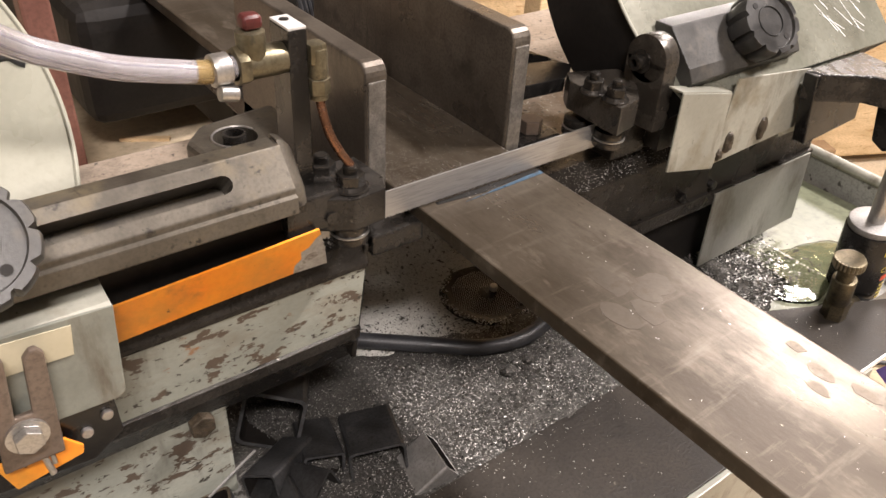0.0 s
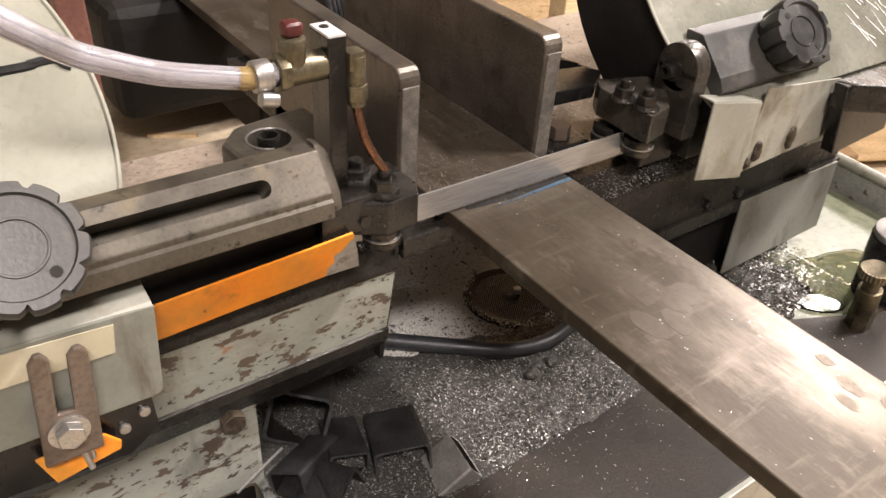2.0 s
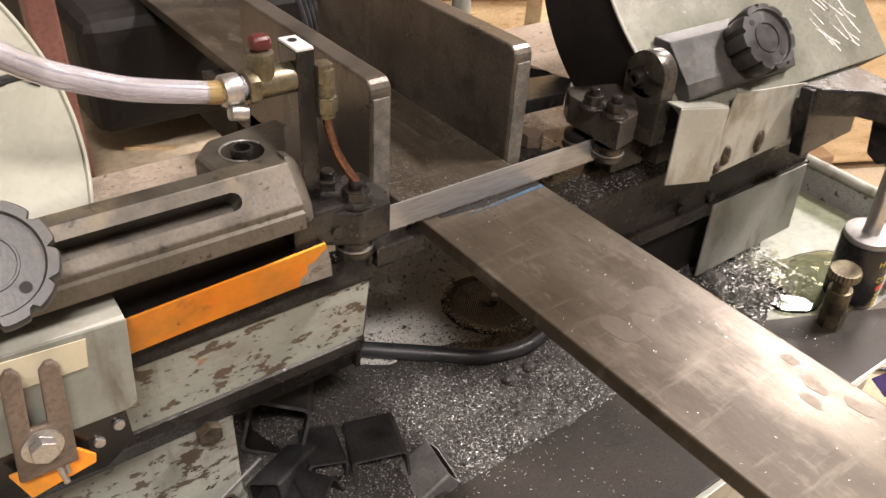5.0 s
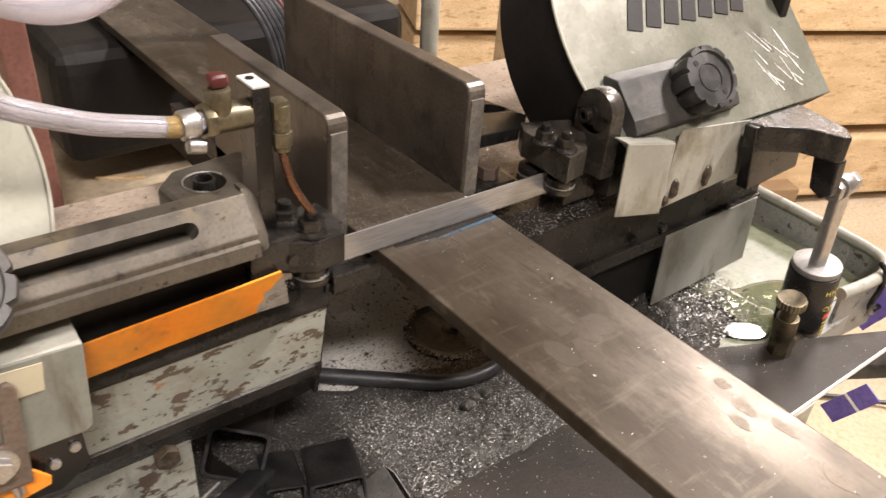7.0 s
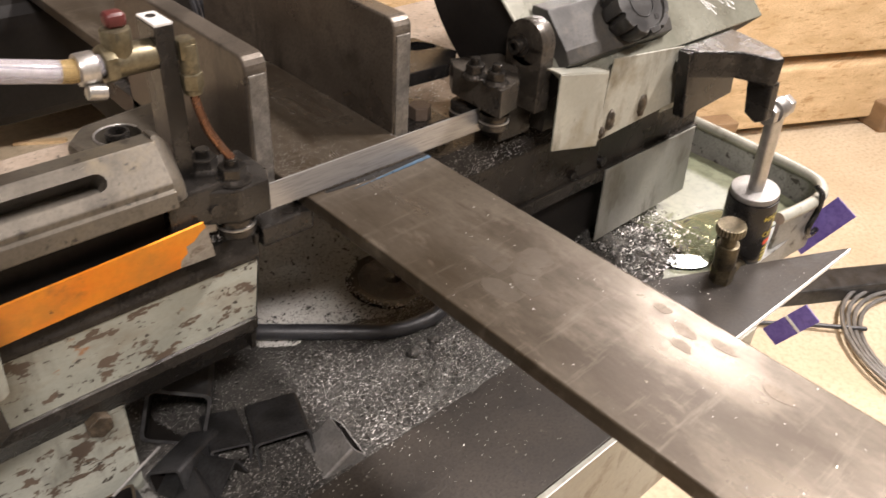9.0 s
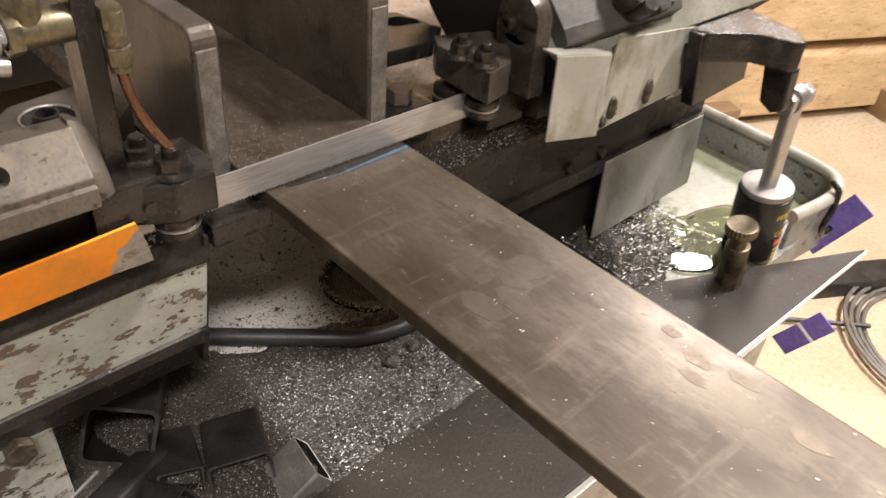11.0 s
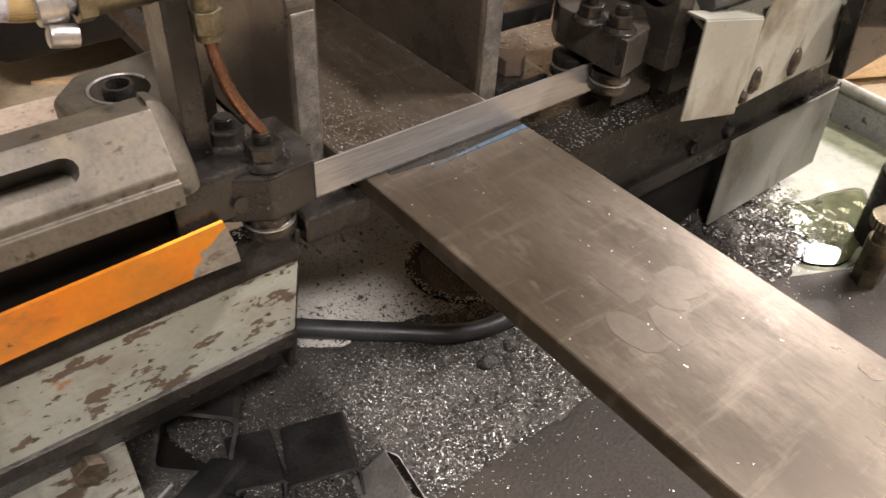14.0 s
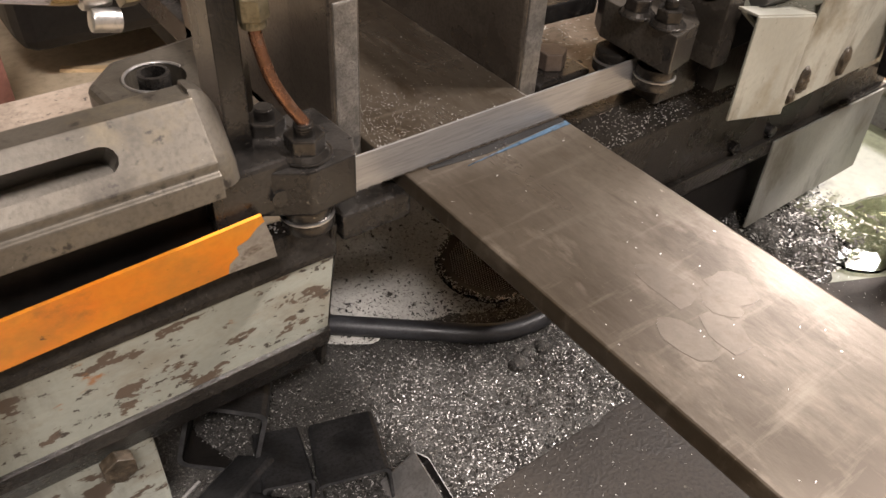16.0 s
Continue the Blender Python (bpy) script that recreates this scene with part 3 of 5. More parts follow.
def bearing(parent, c):
    x, y, z = c
    q = part("bearing", join(cyl((x, y, z), (x, y, z + 0.0055), 0.0118, n=32, bev=0.0008), cyl((x, y, z + 0.0065), (x, y, z + 0.0125), 0.0112, n=32, bev=0.0008)), M_STUD, parent, "oily dark guide bearing", True)
    part("bearing_ring", cyl((x, y, z + 0.0056), (x, y, z + 0.0064), 0.0119, n=32), M_STEEL, q, "bright ring", True)


def star_knob(parent, c, axis, r, mat):
    """A lobed clamp knob with a recessed face, its axis from the clamp outwards."""
    q = Vector(axis).normalized().to_track_quat("Z", "Y").to_matrix().to_4x4()
    m = Matrix.Translation(c) @ q
    bm = bmesh.new()
    n = 96
    levels = ((0.0, 0.86), (0.002, 0.93), (0.014, 1.0), (0.02, 0.985), (0.0225, 0.95), (0.0225, 0.80), (0.0205, 0.77), (0.0205, 0.45), (0.0212, 0.44), (0.0212, 0.41), (0.0202, 0.40))
    rings = []
    for h, k in levels:
        ring = []
        for i in range(n):
            a = 2 * math.pi * i / n
            g = abs(math.cos(a * 11 / 2)) ** 24
            rr = r * (k - (0.13 * g if k > 0.84 else 0))
            ring.append(bm.verts.new((rr * math.cos(a), rr * math.sin(a), h)))
        rings.append(ring)
    for a, b in zip(rings, rings[1:]):
        for i in range(n):
            bm.faces.new((a[i], a[(i + 1) % n], b[(i + 1) % n], b[i]))
    bm.faces.new(rings[0])
    bm.faces.new(rings[-1])
    bmesh.ops.transform(bm, matrix=m, verts=bm.verts)
    k = part("clamp_knob", bm, mat, parent, "lobed plastic clamp knob", True)
    part("knob_stem", cyl(m @ Vector((0, 0, -0.022)), m @ Vector((0, 0, 0.001)), r * 0.55, n=24), M_KNOB, k)
    for a in (-0.9, 2.3):
        p = m @ Vector((r * 0.62 * math.cos(a), r * 0.62 * math.sin(a), 0.0203))
        part("knob_hole", cyl(p, p + (m.to_3x3() @ Vector((0, 0, 0.0006))), r * 0.09, n=12), M_DARKBOX, k)
    return k


def slot_bar(parent, x0, x1, s0, s1, mat):
    """Slotted guide bar: a sloped front with a lip, hollow slot between x = s0 and s1."""
    prof = [(-0.006, 0.877), (0.005, 0.877), (0.010, 0.871), (0.012, 0.84), (-0.018, 0.842), (-0.0245, 0.845), (-0.0238, 0.8545), (-0.0215, 0.8552), (-0.0215, 0.8585)]
    bar = prism(prof, x0, x1, "x", 0.0008)
    w = 0.0048
    pts = [(s0, -w), (s1 - w, -w)] + [(s1 - w + w * math.sin(a), -w * math.cos(a)) for a in (0.5, 1.0, 1.57, 2.1, 2.6)] + [(s1 - w, w), (s0, w)]
    slot = prism(pts, -0.02, 0.01, "z", 0, 1, Matrix.Translation((0, -0.0138, 0.8676)) @ Matrix.Rotation(radians(45), 4, "X"))
    b = part("guide_bar", carve(bar, slot), mat, parent, "slotted brown iron guide bar")
    # Near-black box fills the gap below the bar as its shade.
    part("under_bar_shade", box(x0, x1 + 0.002, -0.002, 0.012, 0.795, 0.8425), M_DARKBOX, parent)
    return b


gl = thing("left_blade_guide", (-0.06, 0.0, 0.80), "iron blade guide on a slotted bar with clamp knob", "blade guide", "blade guides")
slot_bar(gl, -0.33, -0.099, -0.225, -0.1295, M_BAR)
nose = bmesh.new()
prof = [(-0.006, 0.877), (0.005, 0.877), (0.010, 0.871), (0.012, 0.84), (-0.024, 0.842), (-0.0300, 0.845), (-0.0270, 0.8555), (-0.0245, 0.8585)]
rings = []
for i in range(13):
    a = i / 12 * 1.5
    s = 0.32 + 0.72 * math.cos(a)
    rings.append([nose.verts.new((-0.0995 + 0.0125 * math.sin(a), 0.006 + (y - 0.006) * (0.3 + 0.42 * math.cos(a)), 0.838 + (z - 0.838) * s)) for y, z in prof])
for a, b in zip(rings, rings[1:]):
    for k in range(8):
        nose.faces.new((a[k], a[(k + 1) % 8], b[(k + 1) % 8], b[k]))
nose.faces.new(rings[0])
nose.faces.new(rings[-1])
part("bar_nose", nose, M_BAR, gl, "rounded end of the guide bar", True)
part("arm_link", box(-0.10, -0.062, -0.010, 0.026, 0.818, 0.842, 0.002), M_IRON, gl)
blk = part("guide_block", prism([(-0.085, -0.004), (-0.062, -0.018), (-0.040, -0.016), (-0.034, -0.004), (-0.036, 0.026), (-0.085, 0.028)], 0.8165, 0.838, "z", 0.001), M_IRON, gl)
nut_stack(blk, (-0.0568, -0.0048, 0.838), 0.0086)
nut_stack(blk, (-0.0645, 0.0145, 0.838), 0.0086)
part("set_screw", cyl((-0.072, -0.009, 0.826), (-0.0725, -0.0125, 0.826), 0.004, n=16), M_IRON, blk)
bearing(blk, (-0.0585, -0.0055, 0.804))
bearing(blk, (-0.058, 0.018, 0.803))
part("post", box(-0.085, -0.0745, 0.005, 0.026, 0.83, 0.931, 0.0008), M_IRON, gl, "square dark steel post")
# Bright cap: the light on the post's top is put into its colour.
part("post_top_lit", box(-0.0848, -0.0747, 0.0052, 0.0258, 0.9308, 0.9322, 0.0003), M_CUT, gl, "top of the post, painted bright as if lit")
part("post_hole", cyl((-0.080, 0.019, 0.9315), (-0.080, 0.019, 0.9326), 0.0026, n=14), M_DARKBOX, gl)
star_knob(gl, (-0.2485, -0.026, 0.875), (0, -0.72, 0.69), 0.0278, M_KNOBG)

gr = thing("right_blade_guide", (0.16, 0.0, 0.80), "iron blade guide with bearings, pivot lug and black clamp knob", "blade guide", "blade guides")
blk = part("guide_block", prism([(0.1510, 0.0310), (0.1480, -0.0230), (0.1730, -0.0170), (0.200, 0.012), (0.200, 0.030), (0.160, 0.044)], 0.824, 0.846, "z", 0.001), M_GUIDE, gr, "oily brown steel guide block")
nut_stack(blk, (0.1550, -0.0100, 0.846), 0.0076)
nut_stack(blk, (0.1510, 0.0080, 0.846), 0.0076)
part("set_screw", cyl((0.1483, -0.0170, 0.835), (0.1491, -0.0171, 0.835), 0.0045, n=16), M_IRON, blk)
bearing(blk, (0.1630, -0.0040, 0.8065))
bearing(blk, (0.1570, 0.022, 0.8065))
DZ = 0.005
part("lug", join(box(0.187 + 0.004, 0.2015 + 0.004, -0.020, 0.016, 0.815, 0.861 + DZ, 0.001), cyl((0.187 + 0.004, -0.002, 0.861 + DZ), (0.2015 + 0.004, -0.002, 0.861 + DZ), 0.018, n=36, bev=0.001)), M_GUIDE, gr, "rounded iron lug", True)
part("pivot_bolt", join(cyl((0.1875 + 0.004, 0.002, 0.858 + DZ), (0.186 + 0.004, 0.002, 0.858 + DZ), 0.0088, n=28, bev=0.0006), carve(cyl((0.186 + 0.004, 0.002, 0.858 + DZ), (0.179 + 0.004, 0.002, 0.858 + DZ), 0.0058, n=24, bev=0.0008), cyl((0.183 + 0.004, 0.002, 0.858 + DZ), (0.17 + 0.004, 0.002, 0.858 + DZ), 0.0033, n=6))), M_STUD, gr, "socket-head pivot bolt", True)
part("guide_bar", prism([(0.001, 0.880 + DZ), (0.016, 0.880 + DZ), (0.016, 0.85), (-0.020, 0.838 + DZ), (-0.0275, 0.8465 + DZ), (-0.0225, 0.8555 + DZ), (-0.021, 0.857 + DZ)], 0.216, 0.352, "x", 0.001), M_KNOBG, gr, "grey clamp bar")
part("guide_foot", box(0.177, 0.2138, 0.001, 0.03, 0.7855, 0.824, 0.002), M_BEDDARK, gr, "oil-black foot of the guide")
part("bar_web", box(0.214, 0.356, -0.012, 0.03, 0.79, 0.846), M_BEDDARK, gr)
star_knob(gr, (0.296, -0.0135, 0.872), (-0.10, -0.74, 0.66), 0.0275, M_KNOB)

# ---------- wheel housings ----------
def housing(name, cx, cv, R, cut, x_end, depth, label, top_v, paint):
    """A wheel guard tilted 45 degrees: face in the plane z - y = cut[0]."""
    base = Matrix.Translation((0, 0, cut[0])) @ Matrix.Rotation(radians(45), 4, "X")
    out = []
    lo, sgn = cut[1], 1 if x_end > cx else -1
    a0 = math.asin(clip((lo - cv) / R, 1))
    a1 = math.asin(clip((top_v - cv) / R, 1))
    for i in range(33):
        a = a0 + (a1 - a0) * i / 32
        out.append((cx - sgn * R * math.cos(a), cv + R * math.sin(a)))
    poly = [(x_end, lo)] + out + [(x_end, top_v)]
    t = thing(name, (cx, 0.1, 0.85), label, "wheel guard", "wheel guards")
    part("face_plate", prism(poly, -0.002, 0.0, "z", 0.0008, 1, base), paint, t)
    inner = [(cx + (x - cx) * 0.985 if x != x_end else x, v) for x, v in poly]
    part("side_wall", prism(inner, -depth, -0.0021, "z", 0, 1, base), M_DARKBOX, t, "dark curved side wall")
    part("rim_edge", tube([base @ Vector((x, v, 0.0)) for x, v in out], 0.0013, 8, 1), M_CREAM, t, "bright worn rim")
    return t, base


hr, base_r = housing("right_wheel_guard", 0.364, 0.045, 0.171, (0.864, -0.042), 0.509, 0.075, "dirty grey-green tilted wheel guard with scuffed shiny face", 0.15, M_GUARD)
for i in range(7):
    part("louvre", prism([(0.268 + i * 0.024, 0.060), (0.285 + i * 0.024, 0.056), (0.318 + i * 0.024, 0.115), (0.300 + i * 0.024, 0.115)], 0.0, 0.0012, "z", 0, 1, base_r), M_DARKBOX, hr)
rs = random.Random(5)
# White streaks paint the glints of the scuffed face.
for i in range(16):
    x, v = 0.430 + rs.random() * 0.055, -0.03 + rs.random() * 0.045
    a, ln = rs.uniform(1.9, 2.5), rs.uniform(0.012, 0.035)
    dx, dv = math.cos(a) * ln, math.sin(a) * ln
    part("scuff_glint", prism([(x, v), (x + 0.0007, v + 0.0005), (x + dx + 0.0004, v + dv), (x + dx, v + dv)], 0.0, 0.0003, "z", 0, 1, base_r), M_CHALK, hr)
part("arm_front", prism([(-0.030, 0.772), (-0.035, 0.824), (0.02, 0.86), (0.03, 0.772)], 0.357, 0.462, "x", 0.002), M_GUARD, hr, "dirty front of the saw arm")
part("back_edge", box(0.482, 0.494, 0.03, 0.10, 0.80, 0.93, 0.002), M_DARKBOX, hr)
hl, base_l = housing("left_wheel_guard", -0.354, 0.10, 0.170, (0.822, 0.045), -0.56, 0.06, "cream-painted tilted wheel guard with a pressed crease", 0.20, M_CREAM)

part("crease", tube([base_l @ Vector((x, v, 0.0)) for x, v in ((-0.40, 0.121), (-0.228, 0.1242), (-0.212, 0.1252), (-0.200, 0.1262), (-0.1955, 0.1225), (-0.1925, 0.1205))], 0.0026, 8, 4), M_TUBE, hl, "pressed crease")

# ---------- guards on the right ----------
g1 = thing("deflector_sheet", (0.22, -0.035, 0.78), "pale bent sheet-metal deflector with greasy weld spots", "sheet guard", "deflector sheets")
part("sheet_face", prism([(0.1985, 0.787), (0.258, 0.773), (0.258, 0.838), (0.1965, 0.851)], -0.036, -0.0345, "y", 0.0006), M_SHEET, g1)
part("sheet_fold", prism([(0.1965, 0.8505), (0.258, 0.8375), (0.258, 0.839), (0.1965, 0.852)], -0.0352, -0.022, "y", 0.0004), M_SHEET, g1)
g2 = thing("deflector_sheet", (0.30, -0.034, 0.78), "wider pale sheet-metal deflector with greasy weld spots", "sheet guard", "deflector sheets")
part("sheet_face", prism([(0.259, 0.7755), (0.372, 0.781), (0.368, 0.835), (0.266, 0.847), (0.2625, 0.827)], -0.0338, -0.0322, "y", 0.0006), M_SHEET, g2)
part("sheet_back", box(0.262, 0.366, -0.032, -0.0002, 0.779, 0.807, 0.001), M_BEDDARK, g2)
for wx, wz, rr in ((0.2735, 0.792, 0.007), (0.318, 0.793, 0.0075), (0.2645, 0.783, 0.004)):
    bm = bmesh.new()
    bmesh.ops.create_icosphere(bm, subdivisions=3, radius=1, matrix=Matrix.Translation((wx, -0.034, wz)) @ Matrix.Diagonal((rr * 0.75, 0.0035, rr * 1.4, 1)))
    for v in bm.verts:
        v.co += 0.0012 * noise.noise_vector(v.co * 350)
    part("weld_spot", bm, M_GREASE, g2, "brown burnt weld spot", True)

# ---------- hydraulic feed cylinder ----------
hc = thing("hydraulic_cylinder", (0.5, -0.08, 0.5), "black hydraulic feed cylinder with bright rod and brass needle valve", "hydraulic cylinder")
A, B = Vector((0.441, -0.1, 0.781)), Vector((0.451, -0.1, 0.690))
D = (B - A).normalized()
part("rod", cyl(A, B + D * 0.01, 0.0078, n=28), M_STEEL, hc, "bright steel piston rod", True)
part("rod_eye", join(cyl(A + Vector((-0.007, 0, 0)), A + Vector((0.007, 0, 0)), 0.0105, n=28, bev=0.001)), M_STEEL, hc, "", True)
part("barrel", cyl(B + D * 0.004, B + D * 0.17, 0.0245, n=48, bev=0.0015), M_BLACK, hc, "black painted barrel", True)
part("cap", cyl(B - D * 0.003, B + D * 0.004, 0.0235, n=48, bev=0.002), M_CAP, hc, "dull metal end cap", True)
part("bolt", join(hexnut(A + Vector((0.009, 0, 0)), (1, 0, 0), 0.010, 0.008), cyl(A + Vector((-0.03, 0, 0)), A + Vector((0.012, 0, 0)), 0.005)), M_STEEL, hc, "zinc hexagon bolt")
part("spacer", join(cyl(A + Vector((-0.011, 0, 0)), A + Vector((-0.008, 0, 0)), 0.011, n=24), hexnut(A + Vector((-0.022, 0, 0)), (1, 0, 0), 0.0105, 0.008)), M_STEEL, hc)
nv = part("needle_valve", join(cyl((0.3805, -0.118, 0.678), (0.379, -0.118, 0.687), 0.0105, n=32, bev=0.001), cyl((0.386, -0.118, 0.656), (0.381, -0.118, 0.678), 0.0075, n=20), cyl((0.39, -0.118, 0.636), (0.385, -0.118, 0.664), 0.0105, n=20, bev=0.001), cyl((0.395, -0.118, 0.598), (0.391, -0.118, 0.638), 0.0115, n=6, bev=0.001), cyl((0.392, -0.118, 0.618), (0.46, -0.11, 0.608), 0.007)), M_BRONZE, hc, "dark bronze needle valve body", True)
kn = part("valve_knob", cyl((0.3805, -0.118, 0.6785), (0.379, -0.118, 0.688), 0.0128, n=36, bev=0.001), M_BRONZE, hc, "knurled bronze knob")
part("knob_ribs", join(*[cyl((0.3805 + 0.0128 * math.cos(q * 0.2618), -0.118 + 0.0128 * math.sin(q * 0.2618), 0.6795), (0.3795 + 0.0128 * math.cos(q * 0.2618), -0.118 + 0.0128 * math.sin(q * 0.2618), 0.687), 0.001, n=6) for q in range(24)]), M_BRASS, kn)
br = thing("arm_bracket", (0.40, -0.05, 0.77), "dark cast bracket from saw arm to feed cylinder", "bracket")
part("foot", prism([(0.350, 0.837), (0.366, 0.772), (0.446, 0.777), (0.436, 0.837)], -0.050, -0.038, "y", 0.0015), M_BLACK, br)
part("arm", prism([(0.352, -0.038), (0.438, -0.038), (0.430, -0.072), (0.424, -0.092), (0.408, -0.106), (0.400, -0.102), (0.390, -0.074), (0.358, -0.052)], 0.814, 0.838, "z", 0.002), M_IRON, br)
part("ear", prism([(-0.107, 0.782), (-0.098, 0.776), (-0.086, 0.782), (-0.080, 0.814), (-0.104, 0.814)], 0.404, 0.419, "x", 0.002), M_IRON, br)

# ---------- tray ----------
TZ = 0.612
tray = thing("chip_tray", (0.1, 0.0, 0.5), "grey coolant tray full of swarf under the band saw", "chip tray")
part("tray_floor", box(-0.42, 0.3095, -0.170, 0.34, TZ - 0.02, TZ), M_TRAY, tray)
WZ = 0.614
part("wet_floor", box(0.31, 0.608, -0.10, 0.30, WZ - 0.006, WZ), M_TRAYWET, tray, "wet greenish tray floor with coolant")
part("rim", tube([(0.634, 0.32, 0.65), (0.620, 0.1, 0.65), (0.614, 0.0, 0.65), (0.609, -0.07, 0.65), (0.599, -0.107, 0.65), (0.574, -0.123, 0.65), (0.54, -0.124, 0.65), (0.49, -0.118, 0.65)], 0.0066, 14, 10), M_SHEET, tray, "rolled pale tray rim", True)
part("rim_wall", prism([(0.638, 0.32), (0.613, -0.07), (0.602, -0.110), (0.574, -0.127), (0.49, -0.121), (0.49, -0.117), (0.573, -0.121), (0.597, -0.105), (0.606, -0.07), (0.630, 0.32)], WZ - 0.03, 0.649, "z", 0), M_TRAY, tray)
part("front_shelf", prism([(0.31, -0.1005), (0.608, -0.1005), (0.598, -0.118), (0.50, -0.125), (0.31, -0.125)], 0.59, TZ + 0.0005, "z"), M_TRAY, tray)
part("front_apron", box(-0.42, 0.36, -0.178, -0.1705, 0.48, TZ + 0.002, 0.001), M_SHEET, tray, "pale front apron of the tray")
# Pale colour here stands in for light on the tray floor.
part("back_floor", box(-0.06, 0.205, 0.048, 0.168, TZ - 0.001, TZ + 0.0005), M_COVE, tray, "speckled back of the tray floor, painted pale as if lit")
cove = [(0.150, TZ - 0.002), (0.152, TZ + 0.0006)]
for i in range(13):
    a = i / 12 * math.pi / 2
    cove.append((0.155 + 0.05 * math.sin(a), TZ + 0.0007 + 0.10 * (1 - math.cos(a))))
cove += [(0.207, 0.766), (0.213, 0.766), (0.213, TZ - 0.002)]
part("back_cove", prism(cove, -0.13, 0.205, "x", 0), M_COVE, tray, "", True)
mat_sheet = thing("oily_sheet", (0.2, -0.1, TZ), "black oily sheet lying along the tray front with a bright edge", "sheet metal")
part("sheet", prism([(-0.40, -0.070), (0.325, -0.070), (0.552, -0.1745), (0.552, -0.176), (-0.40, -0.170)], TZ + 0.001, TZ + 0.005, "z", 0.0006), M_MAT, mat_sheet)
part("bright_edge", prism([(0.25, -0.1735), (0.552, -0.1765), (0.552, -0.1782), (0.25, -0.1752)], TZ + 0.0015, TZ + 0.0058, "z"), M_WHITE, mat_sheet, "bright white edge")

# ---------- drain, hose, swarf ----------
drain = thing("drain_strainer", (0.143, 0.087, TZ), "dished perforated drain strainer dusted with chips", "drain strainer")
bm = bmesh.new()
n = 40
rings = []
for rr, hh in ((0.0455, 0.0006), (0.0425, 0.0026), (0.037, 0.0022), (0.03, 0.0012), (0.012, 0.0016), (0.005, 0.002)):
    rings.append([bm.verts.new((0.143 + rr * math.cos(2 * math.pi * k / n), 0.087 + rr * math.sin(2 * math.pi * k / n), TZ + hh)) for k in range(n)])
for a, b in zip(rings, rings[1:]):
    for k in range(n):
        bm.faces.new((a[k], a[(k + 1) % n], b[(k + 1) % n], b[k]))
bm.faces.new(rings[-1])
part("mesh_dish", bm, M_BLACK, drain, "", True)
holes = bmesh.new()
for i in range(-17, 18):
    for j in range(-17, 18):
        x, y = (i + 0.5 * (j % 2)) * 0.0022, j * 0.0019
        if 0.008 < math.hypot(x, y) < 0.034:
            h = TZ + 0.0027
            bmesh.ops.create_circle(holes, cap_ends=True, segments=6, radius=0.00062, matrix=Matrix.Translation((0.143 + x, 0.087 + y, h)))
tagged(part("perforated_mesh", holes, M_CAP, drain), "", "", "", "stuff")
part("centre_screw", cyl((0.151, 0.088, TZ + 0.002), (0.151, 0.088, TZ + 0.0075), 0.0038, n=16, bev=0.001), M_STEEL, drain)

hose = thing("drain_hose", (0.06, 0.05, TZ), "black rubber hose lying across the tray", "hose")
part("hose_body", tube([(-0.09, 0.15, 0.6205), (-0.03, 0.116, 0.6205), (0.0, 0.093, 0.6205), (0.05, 0.053, 0.6205), (0.085, 0.026, 0.6205), (0.112, 0.016, 0.6205), (0.142, 0.017, 0.6205), (0.18, 0.034, 0.6205), (0.213, 0.085, 0.6205)], 0.007, 16, 10), M_RUBBER, hose, "", True)
part("hose_end", cyl((0.2125, 0.085, 0.6213), (0.216, 0.096, 0.6213), 0.0085, n=24, bev=0.001), M_STEEL, hose, "steel hose clip", True)

rs = random.Random(11)


def chip_field(name, count, spot, size, mat, label, flat=0.5):
    v, f = [], []
    for _ in range(count):
        x, y, z = spot()
        s = size * rs.uniform(0.5, 1.6)
        a, t = rs.uniform(0, 6.28), rs.uniform(-flat, flat)
        ca, sa = math.cos(a), math.sin(a)
        k = len(v)
        l, w = s, s * rs.uniform(0.25, 0.5)
        for px, py, pz in ((-l, -w, 0), (l, -w * 0.6, t * l), (l * 0.7, w, t * l * 1.2 + 0.3 * w), (-l * 0.8, w, 0.4 * w)):
            v.append((x + px * ca - py * sa, y + px * sa + py * ca, z + 0.0003 + max(pz, -0.0002)))
        f.append((k, k + 1, k + 2, k + 3))
    me = bpy.data.meshes.new(name)
    me.from_pydata(v, [], f)
    me.materials.append(mat)
    return tagged(new(name, me), label, "metal chips", "", "stuff")


def swarf_h(x, y):
    i, j = (x + 0.14) / 0.48 * 90, (y + 0.062) / 0.15 * 44
    return (0.0032 + 0.004 * noise.noise(Vector((i * 0.16, j * 0.16, 1.5))) + 0.0016 * noise.noise(Vector((i * 0.9, j * 0.9, 4)))) * min(1, max(0.15, (44 - j) / 16)) * min(1, max(0.0, 0.55 + (i / 90) * 1.2 - 0.4 * j / 44)) - 0.14 * max(0.0, y - 0.052 + 0.025 * min(1.0, max(0.0, (x - 0.06) / 0.04)) - 0.06 * min(1.0, max(0.0, (0.02 - x) / 0.05)) + 0.022 * noise.noise(Vector((x * 26, y * 26, 7))) + 0.006 * noise.noise(Vector((x * 160, y * 160, 2))))


